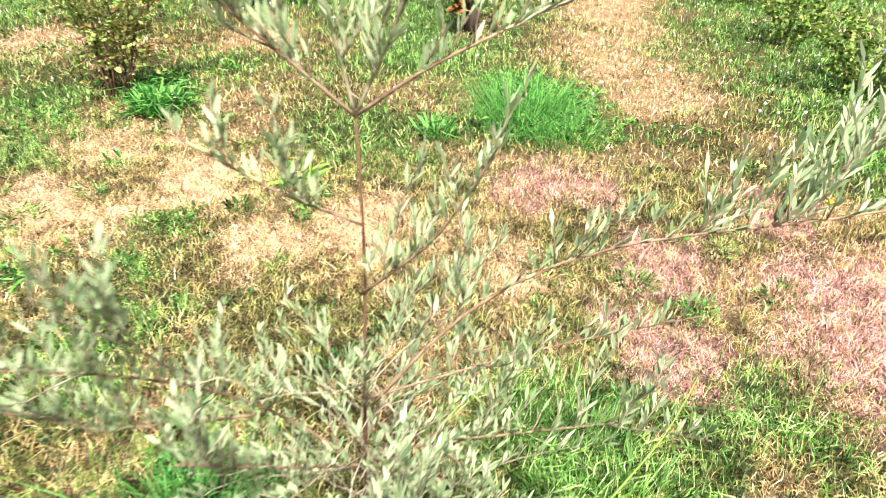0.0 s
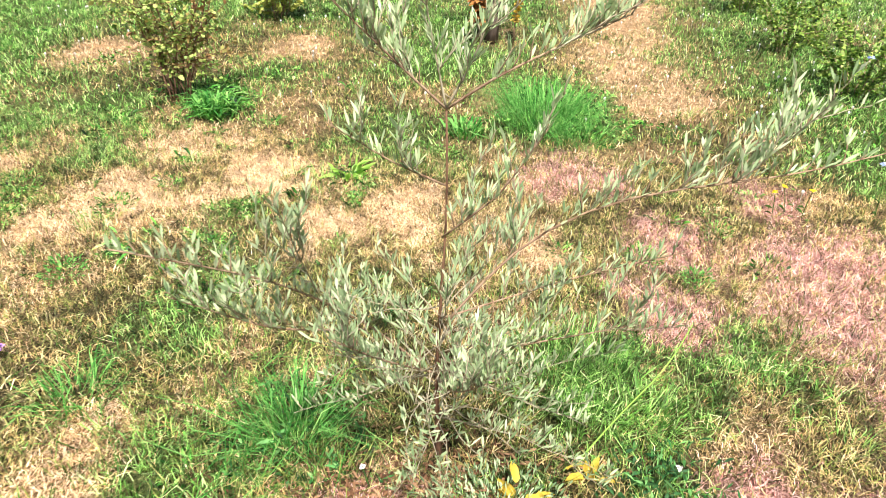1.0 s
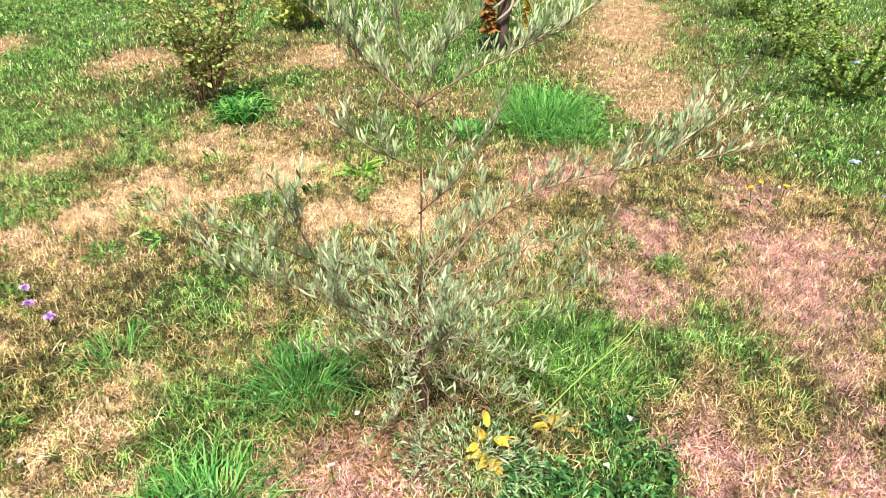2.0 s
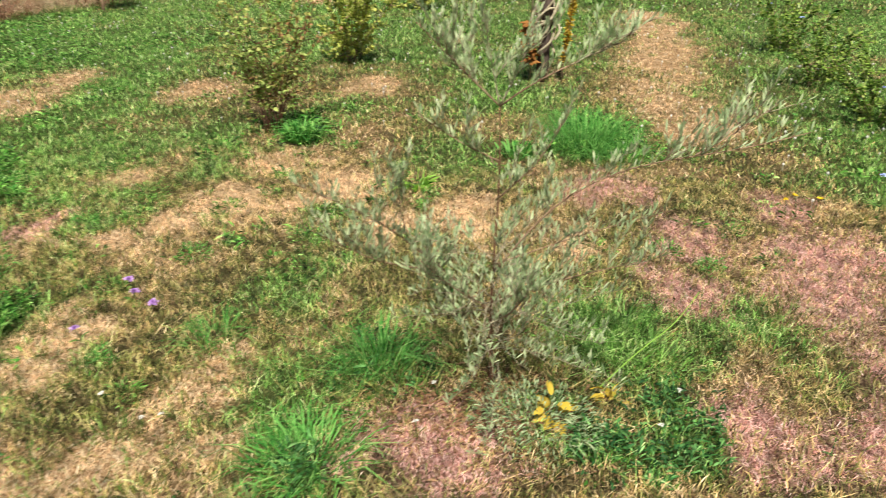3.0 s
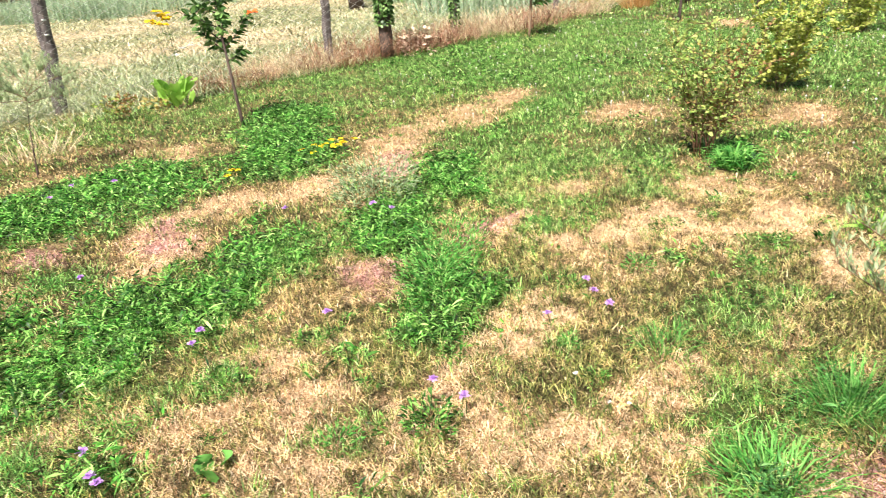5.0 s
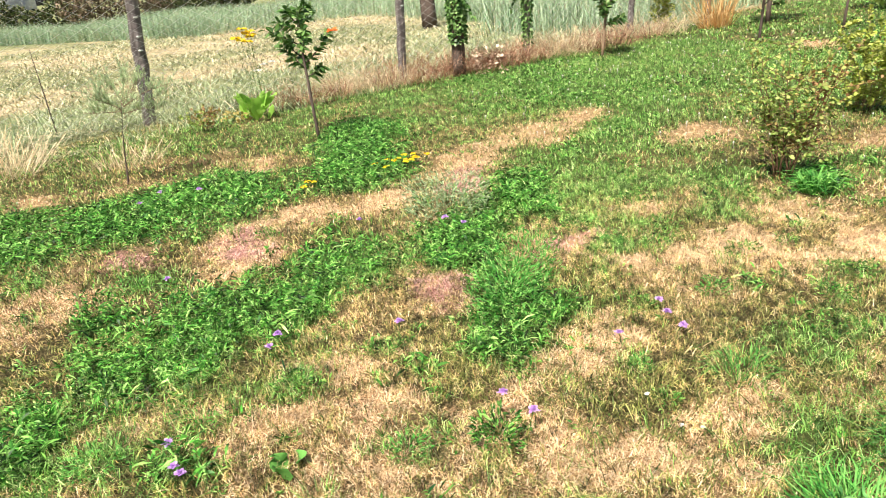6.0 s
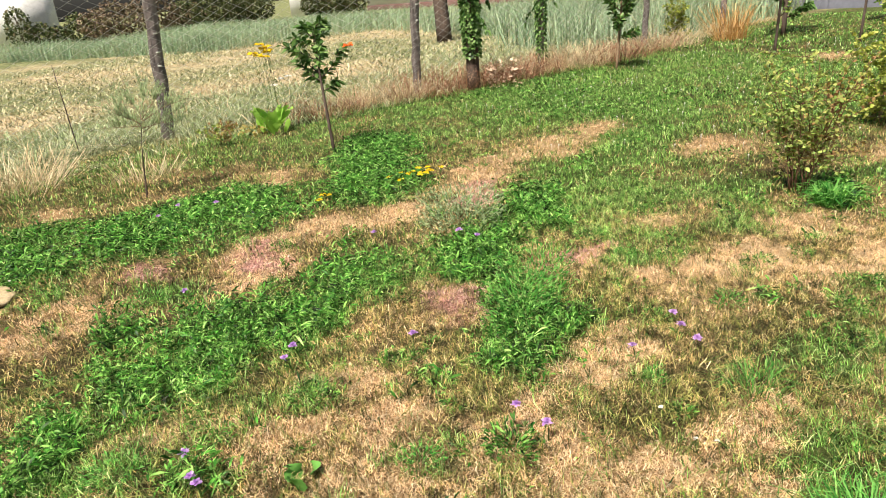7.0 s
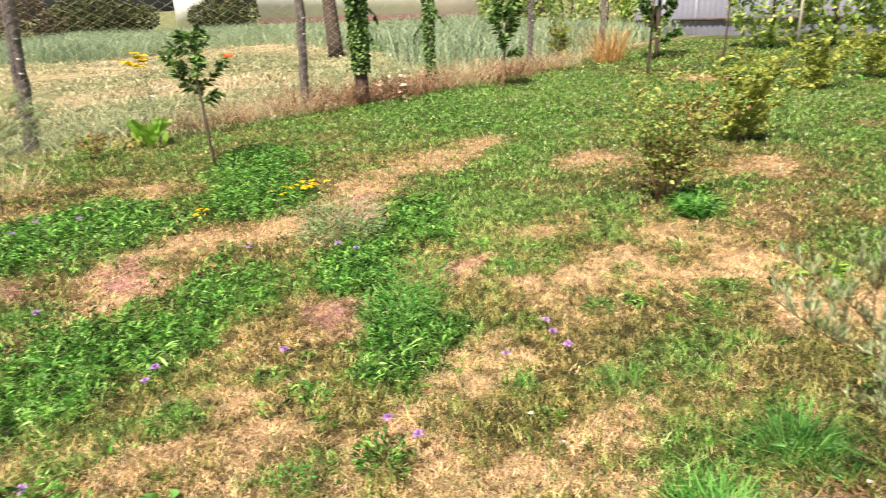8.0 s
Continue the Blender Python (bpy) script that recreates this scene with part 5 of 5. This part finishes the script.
sg = Geo()
sg.tube(curve_through([(0.30, 1.19, 0.05), (0.42, 1.36, 0.11), (0.54, 1.54, 0.12), (0.62, 1.71, 0.17)], 10), [0.0026, 0.0016], 5)
tagged(part("fallen_stalk", sg, M_LIME, None, "", True), "long pale green stalk lying over the grass", "stalk")

lrng = np.random.default_rng(301)
lg = Geo()
n = 1900
lx, ly = lrng.normal(-0.08, 0.22, n), lrng.normal(1.02, 0.13, n)
lg.leaves(np.stack([lx, ly, height_at(lx, ly) + lrng.uniform(0.0, 0.03, n)], 1), np.stack([lrng.normal(size=n), lrng.normal(size=n), lrng.uniform(-0.1, 0.4, n)], 1), lrng.uniform(0.015, 0.045, n), lrng.uniform(0.003, 0.009, n), 0.2, 0.5, lrng)
tagged(part("leaf_litter", lg, leaf_material("brown_litter", [(0.05, 0.025, 0.012), (0.20, 0.10, 0.05), (0.40, 0.25, 0.14), (0.12, 0.05, 0.025)], 0.8, 0.1, 4)), "brown dead leaf litter under the shrub", "leaf litter", "", "stuff")

# ---- blooms ----
SCABIOUS = [(-1.70, 1.39, 0.07), (-1.62, 1.29, 0.08), (-1.52, 1.27, 0.06), (-1.62, 1.0, 0.06), (-1.64, 0.28, 0.12), (-1.49, 0.28, 0.09), (-2.33, 0.32, 0.15), (-2.72, -0.06, 0.11), (-2.66, -0.13, 0.09), (-3.64, -0.26, 0.15), (-5.1, 0.5, 0.2), (-5.25, 0.25, 0.2), (-5.2, 0.1, 0.18), (-2.23, -0.74, 0.12), (-2.15, -0.79, 0.10), (-2.08, -0.77, 0.09), (-3.1, 1.2, 0.2), (-2.9, 1.25, 0.2), (-3.6, 0.95, 0.16)]
for i, (fx, fy, fh) in enumerate(SCABIOUS):
    flower("scabious", (fx, fy), "lilac scabious bloom on a thin stalk", fh, M_PURPLE, 200 + i, 0.025, 16, 0.6, None, "lilac blooms in the lawn")
for i, (fx, fy, fh) in enumerate([(1.87, 4.38, 0.40), (1.56, 2.93, 0.25), (1.61, 2.70, 0.22), (2.1, 4.4, 0.25), (1.7, 6.6, 0.5), (1.5, 7.5, 0.5), (1.9, 8.2, 0.5)]):
    flower("chicory", (fx, fy), "pale blue chicory bloom on a stalk", fh, M_BLUE, 230 + i, 0.028, 14, 0.1, None, "blue blooms by the path")
for i, (fx, fy, fh) in enumerate([(0.54, 1.19, 0.08), (-0.20, 0.99, 0.05), (-1.02, 0.73, 0.05), (-1.28, 0.72, 0.05), (-1.12, 0.68, 0.02), (0.48, 0.95, 0.12), (-0.22, 0.80, 0.08), (-4.95, -0.95, 0.1), (-5.9, -0.3, 0.1), (-6.4, -0.6, 0.1), (1.45, 5.5, 0.15), (1.35, 5.1, 0.15), (1.6, 4.3, 0.12)]):
    flower("clover_bloom", (fx, fy), "small white clover bloom", fh, M_WHITE, 240 + i, 0.012, 12, 0.8, None, "white blooms in the lawn", None, 0)
for i, (fx, fy, fh) in enumerate([(1.12, 2.88, 0.12), (1.18, 2.92, 0.12), (1.25, 2.9, 0.13), (-4.9, 2.12, 0.18), (-4.95, 2.2, 0.2), (-4.82, 2.2, 0.18), (-4.86, 2.3, 0.2), (-4.98, 2.0, 0.16), (-4.93, 2.27, 0.17), (-4.88, 2.38, 0.18), (-4.99, 2.1, 0.19), (-4.84, 2.05, 0.15), (-5.0, 2.3, 0.2), (-4.9, 2.34, 0.2), (-4.95, 2.42, 0.2), (-4.86, 2.46, 0.18), (-4.8, 2.28, 0.2), (-5.02, 1.45, 0.12), (-5.1, 1.38, 0.12), (-5.0, 1.32, 0.1)]):
    flower("yellow_bloom", (fx, fy), "small yellow bloom in the lawn", fh if fx > 0 else fh * 0.4, M_YELLOW, 260 + i, 0.018 if fx > 0 else 0.034, 10, 0.2, None, "yellow blooms in the lawn")

# pale stone at the edge of the dry strip
bm = bmesh.new()
bmesh.ops.create_icosphere(bm, subdivisions=4, radius=1.0)
for v in bm.verts:
    p = v.co.copy()
    v.co = Vector((p.x * 0.24, p.y * 0.18, p.z * 0.05)) * (1 + 0.3 * noise.noise(p * 1.7) + 0.16 * noise.noise(p * 6) + 0.07 * noise.noise(p * 17))
    v.co.z = min(v.co.z, 0.07 + 0.01 * noise.noise(p * 5))
me = bpy.data.meshes.new("stone")
bm.to_mesh(me)
bm.free()
me.materials.append(M_STONE)
for p in me.polygons:
    p.use_smooth = True
stone = new("stone", me)
stone.location = (-4.98, -1.14, -0.004)
tagged(stone, "pale flat stone lying in dry grass", "stone")


# ---- turf: what nobody could count ----
def scatter(x0, x1, y0, y1, per_m2, rng):
    n = int((x1 - x0) * (y1 - y0) * per_m2)
    return rng.uniform(x0, x1, n), rng.uniform(y0, y1, n)


ZONES = [((-3.5, 1.9, -1.3, 3.3), 12500, 0.84), ((-2.4, 1.9, -1.4, 0.6), 1500, 1.4), ((-6.4, 2.6, -1.6, 6.4), 3200, 1.3), ((-9.3, 4.0, -1.8, 10.5), 1900, 1.45), ((-9.3, 6.0, 10.5, 18.0), 300, 3.0), ((-5.5, 6.5, -6.5, -1.4), 420, 2.0), ((1.2, 6.5, -1.4, 8.0), 420, 2.0)]
kinds = {"bleach": Geo(), "straw": Geo(), "red": Geo(), "olive": Geo(), "green": Geo(), "weed": Geo(), "shade_weed": Geo()}
trng = np.random.default_rng(7)
for (x0, x1, y0, y1), dens, big in ZONES:
    x, y = scatter(x0, x1, y0, y1, dens, trng)
    if big == 1.45:
        keep = ~((x > -6.4) & (x < 2.6) & (y > -1.6) & (y < 6.4))
        x, y = x[keep], y[keep]
    if big == 1.3:
        keep = ~((x > -3.5) & (x < 1.9) & (y > -1.3) & (y < 3.3))
        x, y = x[keep], y[keep]
    if big in (0.84, 1.4):
        keep = (y > np.minimum(0.45, 1.03 * (x + 2.4) - 1.4)) == (big == 0.84)
        x, y = x[keep], y[keep]
    # thin spots between the clumps leave the soil bare; the turf is coarser away from the walked part
    bare = 0.5 * wobble(x, y, 13, 33) + 0.5 * wobble(x, y, 29 / max(big, 1), 34)
    keep = (trng.uniform(0, 1, len(x)) < np.clip((bare - 0.22) * 4.0, 0.3, 1)) & ((big == 2.0) != ((x < 1.1 + 0.42 * (y + 0.5)) & (y > -0.35 * (x + 8) - 1.6)))
    x, y = x[keep], y[keep]
    n = len(x)
    lush, lawn, dry, red = growth(x, y)
    clump = wobble(x, y, 7.0, 31)
    broad = wobble(x, y, 1.6, 32)
    w_red = red * 1.0
    w_straw = dry * 1.2 + 0.42 * (1 - lush) * (1 - 0.95 * lawn) * (0.5 + 0.9 * clump)
    w_olive = 0.75 * (1 - lush) * (1 - 0.75 * lawn) * (1 - dry * 0.8) * (1 - red * 0.6) * (0.4 + broad)
    w_green = lush * 0.8 + lawn * 2.4 + 0.3 * np.clip(clump * broad * 3.2 - 1.2, 0, 1) * (1 - dry * 0.7) * (1 - red * 0.7)
    w_weed = lush * 1.2 + 0.2 * lawn * (clump > 0.5) + 0.03 * (broad > 0.65)
    W = np.stack([w_straw, w_red, w_olive, w_green, w_weed], 1)
    W /= W.sum(1)[:, None]
    pick = (np.cumsum(W, 1) < trng.uniform(0, 1, n)[:, None]).sum(1)
    z = height_at(x, y) - 0.004
    base = np.stack([x, y, z], 1)
    a = trng.uniform(0, 2 * np.pi, n)
    flat = np.stack([np.cos(a), np.sin(a), np.zeros(n)], 1)
    thick = big ** 1.15
    for name, k, h, lean, wd, curl in (("straw", 0, (0.016, 0.060), (0.3, 1.9), 0.0036, 0.45), ("red", 1, (0.010, 0.036), (0.5, 2.2), 0.0036, 0.45), ("olive", 2, (0.018, 0.070), (0.2, 1.6), 0.0036, 0.42), ("green", 3, (0.022, 0.070), (0.2, 1.5), 0.0042, 0.42)):
        s = pick == k
        m = s.sum()
        hh = trng.uniform(*h, m) * (1 + 0.35 * lush[s]) * (0.75 + 0.5 * broad[s])
        if k == 0:
            pale = s & (dry * trng.uniform(0.5, 1.3, n) > 0.36 + 0.3 * clump)
            s = s & ~pale
            mp = pale.sum()
            kinds["bleach"].blades(base[pale], flat[pale] * trng.uniform(0.4, 2.0, mp)[:, None], trng.uniform(0.012, 0.036, mp) * (1 + 0.12 * (big - 1)), wd * thick * trng.uniform(0.7, 1.3, mp), curl, trng)
            m = s.sum()
            hh = trng.uniform(*h, m)
        kinds[name].blades(base[s], flat[s] * trng.uniform(*lean, m)[:, None], hh * (1 + 0.12 * (big - 1)), wd * thick * trng.uniform(0.7, 1.3, m), curl, trng)
    s = pick == 4
    m = s.sum()
    way = flat[s] + np.array([0, 0, 1.0]) * trng.uniform(0.2, 1.6, m)[:, None]
    up = base[s] + np.array([0, 0, 1.0]) * (trng.uniform(0, 0.09, m) * lush[s])[:, None]
    size, wide = trng.uniform(0.022, 0.058, m) * (0.6 + 0.6 * lush[s]) * max(thick, 0.8), trng.uniform(0.006, 0.013, m) * max(thick, 0.7)
    # leaves round the shrub take the weed colour with shade in it
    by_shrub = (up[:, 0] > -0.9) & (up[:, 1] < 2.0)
    for key, take in (("weed", ~by_shrub), ("shade_weed", by_shrub)):
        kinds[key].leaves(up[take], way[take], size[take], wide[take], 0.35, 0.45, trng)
# a close mat of short bleached and reddish blades where the turf is dry
x, y = scatter(-4.6, 1.8, -1.3, 3.0, 15000, trng)
lush, lawn, dry, red = growth(x, y)
for key, share in (("bleach", dry), ("red", red)):
    s = (trng.uniform(0, 1, len(x)) < 0.9 * share ** 1.5) & (x < 1.1 + 0.42 * (y + 0.5)) & (y > np.minimum(0.45, 1.03 * (x + 2.4) - 1.4))
    m = s.sum()
    a = trng.uniform(0, 2 * np.pi, m)
    kinds[key].blades(np.stack([x[s], y[s], height_at(x[s], y[s]) - 0.003], 1), np.stack([np.cos(a), np.sin(a), np.zeros(m)], 1) * trng.uniform(0.3, 2.2, m)[:, None], trng.uniform(0.010, 0.030, m), 0.0020 * trng.uniform(0.7, 1.3, m), 0.45, trng)
# a second, taller layer of leaves where the weeds are lush
x, y = scatter(-6.9, 1.0, -1.7, 4.6, 3000, trng)
lush = growth(x, y)[0]
s = trng.uniform(0, 1, len(x)) < lush ** 1.4
x, y, lush = x[s], y[s], lush[s]
m = len(x)
a = trng.uniform(0, 2 * np.pi, m)
hump = 0.015 + 0.30 * (0.5 * wobble(x, y, 2.6, 51) + 0.5 * wobble(x, y, 6.5, 52)) ** 2
base = np.stack([x, y, height_at(x, y) + trng.uniform(0.01, 1, m) * hump * lush], 1)
way, size, wide = np.stack([np.cos(a), np.sin(a), trng.uniform(0.0, 1.6, m)], 1), trng.uniform(0.03, 0.10, m) * np.where(x > -1.2, 0.6, 1), trng.uniform(0.005, 0.014, m) * np.where(x > -1.2, 0.55, 1)
for key, take in (("weed", (x < -0.9) | (y > 2.0)), ("shade_weed", (x > -0.9) & (y < 2.0))):
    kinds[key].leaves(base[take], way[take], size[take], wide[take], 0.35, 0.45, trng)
for name, key, mat, label in (("bleached_grass", "bleach", M_BLEACH, "bleached straw-pale dry grass"), ("dry_grass", "straw", M_STRAW, "short parched straw-coloured grass"), ("reddish_grass", "red", M_PINK, "flattened reddish dry grass"), ("half_dry_grass", "olive", M_OLIVE, "short half-dry olive grass"), ("green_grass", "green", M_GREEN, "green lawn grass"), ("low_weeds", "weed", M_WEED, "dense low broad-leaved green weeds"), ("shaded_weeds", "shade_weed", M_SHADE_WEED, "low dark blue-green weeds round the shrub, shade in their colour")):
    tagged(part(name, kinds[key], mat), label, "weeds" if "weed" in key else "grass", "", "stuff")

# small weeds and tussocks sown over the lawn
srng = np.random.default_rng(17)
sx, sy = srng.uniform(-8.8, 2.6, 1500), srng.uniform(-1.8, 9.5, 1500)
lush, lawn, dry, red = growth(sx, sy)
ok = srng.uniform(0, 1, 1500) > np.maximum(0.6 * dry, 0.4 * red)
sx, sy = sx[ok], sy[ok]
gw, gt = Geo(), Geo()
for x, y, size, sort in zip(sx, sy, srng.uniform(0.5, 1.2, len(sx)), srng.uniform(0, 1, len(sx))):
    m = int(16 * size) + 6
    a = srng.uniform(0, 2 * np.pi, m)
    r = 0.07 * size * np.sqrt(srng.uniform(0, 1, m))
    base = np.stack([x + r * np.cos(a), y + r * np.sin(a), np.full(m, on_ground(x, y))], 1)
    flat = np.stack([np.cos(a), np.sin(a), np.zeros(m)], 1)
    if sort < 0.5:
        gw.leaves(base, flat + np.array([0, 0, 1.0]) * srng.uniform(0.2, 1.4, m)[:, None], 0.048 * size * srng.uniform(0.6, 1.2, m), 0.010 * size, 0.35, 0.45, srng)
    else:
        gt.blades(np.repeat(base, 2, 0), np.repeat(flat, 2, 0) * srng.uniform(0.2, 1.2, 2 * m)[:, None], 0.075 * size * srng.uniform(0.5, 1.2, 2 * m), 0.0026, 0.35, srng)
tagged(part("scattered_weeds", gw, M_WEED), "small green weeds dotted over the lawn", "weeds", "", "stuff")
tagged(part("scattered_tussocks", gt, M_GREEN), "small grass tussocks dotted over the lawn", "grass", "", "stuff")

# field beyond the fence: rough dry grass, then a band of tall blue-green grass
frng = np.random.default_rng(9)
n = 62000
x = FENCE_X + 0.45 - 22 * frng.uniform(0, 1, n) ** 1.5
y = frng.uniform(-9, 24, n)
keep = ((y - 1) < (-x) * 1.2) & (y > -0.32 * (-x) + 0.6 - 2.5)
x, y = x[keep], y[keep]
n = len(x)
a = frng.uniform(0, 2 * np.pi, n)
near = np.clip((x + 17) / 6, 0, 1)
tan = growth(x, y)[2]
hh = frng.uniform(0.06, 0.24, n) * (0.24 + 1.5 * near * wobble(x, y, 1.6, 41) ** 1.3) * (1 - 0.35 * tan)
dead_blade = tan * 0.9 + 0.28 * wobble(x, y, 2.2, 43) > frng.uniform(0.05, 0.75, n)
for sel, mat, name, label in ((dead_blade, M_FIELD, "rough_dry_grass", "rough dry grass of the field"), (~dead_blade, M_FIELD_GREEN, "rough_green_grass", "rough grey-green weeds of the field")):
    f2 = Geo()
    m = sel.sum()
    f2.blades(np.stack([x[sel], y[sel], np.full(m, -0.01)], 1), np.stack([np.cos(a[sel]), np.sin(a[sel]), np.zeros(m)], 1) * frng.uniform(0.3, 2.0, m)[:, None], hh[sel], 0.009 * frng.uniform(0.7, 1.4, m) * (1 + 0.11 * np.abs(x[sel] + 9)), 0.4, frng)
    tagged(part(name, f2, mat), label, "grass", "", "stuff")
f4 = Geo()
n = 30000
x, y = -12.5 - 17 * frng.uniform(0, 1, n), frng.uniform(-6, 18, n)
keep = ((y - 1) < (-x) * 0.9) & (y > -0.32 * (-x) - 1.9) & (wobble(x, y, 1.1, 45) > 0.3)
x, y = x[keep], y[keep]
n = len(x)
a = frng.uniform(0, 2 * np.pi, n)
f4.blades(np.stack([x, y, np.full(n, -0.01)], 1), np.stack([np.cos(a), np.sin(a), np.zeros(n)], 1) * frng.uniform(0.4, 2.2, n)[:, None], frng.uniform(0.04, 0.15, n), 0.022 * frng.uniform(0.7, 1.5, n), 0.4, frng)
tagged(part("mown_grass", f4, M_MOWN), "patchy mown grass and weeds of the field", "grass", "", "stuff")
f3 = Geo()
n = 30000
u = frng.uniform(0, 1, n)
dist = frng.uniform(0, 1, n) ** 1.4 * 16
x = -40 + 27 * u - dist * 0.55
y = 3.0 + 11 * u + dist * 0.85
x2, y2 = frng.uniform(-62, -38, n // 3), frng.uniform(-25, 8, n // 3)
x3, y3 = frng.uniform(-20, -9.4, n // 3), frng.uniform(10.5, 21, n // 3)
x, y = np.concatenate([x, x2, x3]), np.concatenate([y, y2, y3])
open_turf = (y < 13.2 - 0.25 * (x + 16)) & (x > -26) & (x < -13)
x, y = x[~open_turf], y[~open_turf]
n = len(x)
a = frng.uniform(0, 2 * np.pi, n)
hh = frng.uniform(0.5, 1.0, n) * (0.7 + 0.4 * wobble(x, y, 0.4, 44))
f3.blades(np.stack([x, y, np.full(n, -0.02)], 1), np.stack([np.cos(a), np.sin(a), np.zeros(n)], 1) * frng.uniform(0.1, 1.0, n)[:, None], hh, 0.018 * frng.uniform(0.7, 1.4, n), 0.35, frng)
tagged(part("tall_grass", f3, M_TALL), "band of tall blue-green grass in the field", "grass", "", "stuff")

# tiny white clover heads far out on the lawn
crng = np.random.default_rng(19)
cg = Geo()
cx, cy = crng.uniform(-7.5, 2.0, 420), crng.uniform(3.6, 12.0, 420)
cx2, cy2 = crng.uniform(1.2, 3.2, 120), crng.uniform(3.0, 8.5, 120)
for x, y in zip(np.concatenate([cx, cx2]), np.concatenate([cy, cy2])):
    h = on_ground(x, y) + crng.uniform(0.04, 0.10)
    r = crng.uniform(0.006, 0.011)
    cg.tube([(x, y, h - 0.05), (x, y, h - r), (x, y, h), (x, y, h + r)], [0.001, 0.002, r, r * 0.4], 5)
tagged(part("clover_heads", cg, M_WHITE), "tiny white clover heads dotted over the lawn", "flowers", "", "stuff")
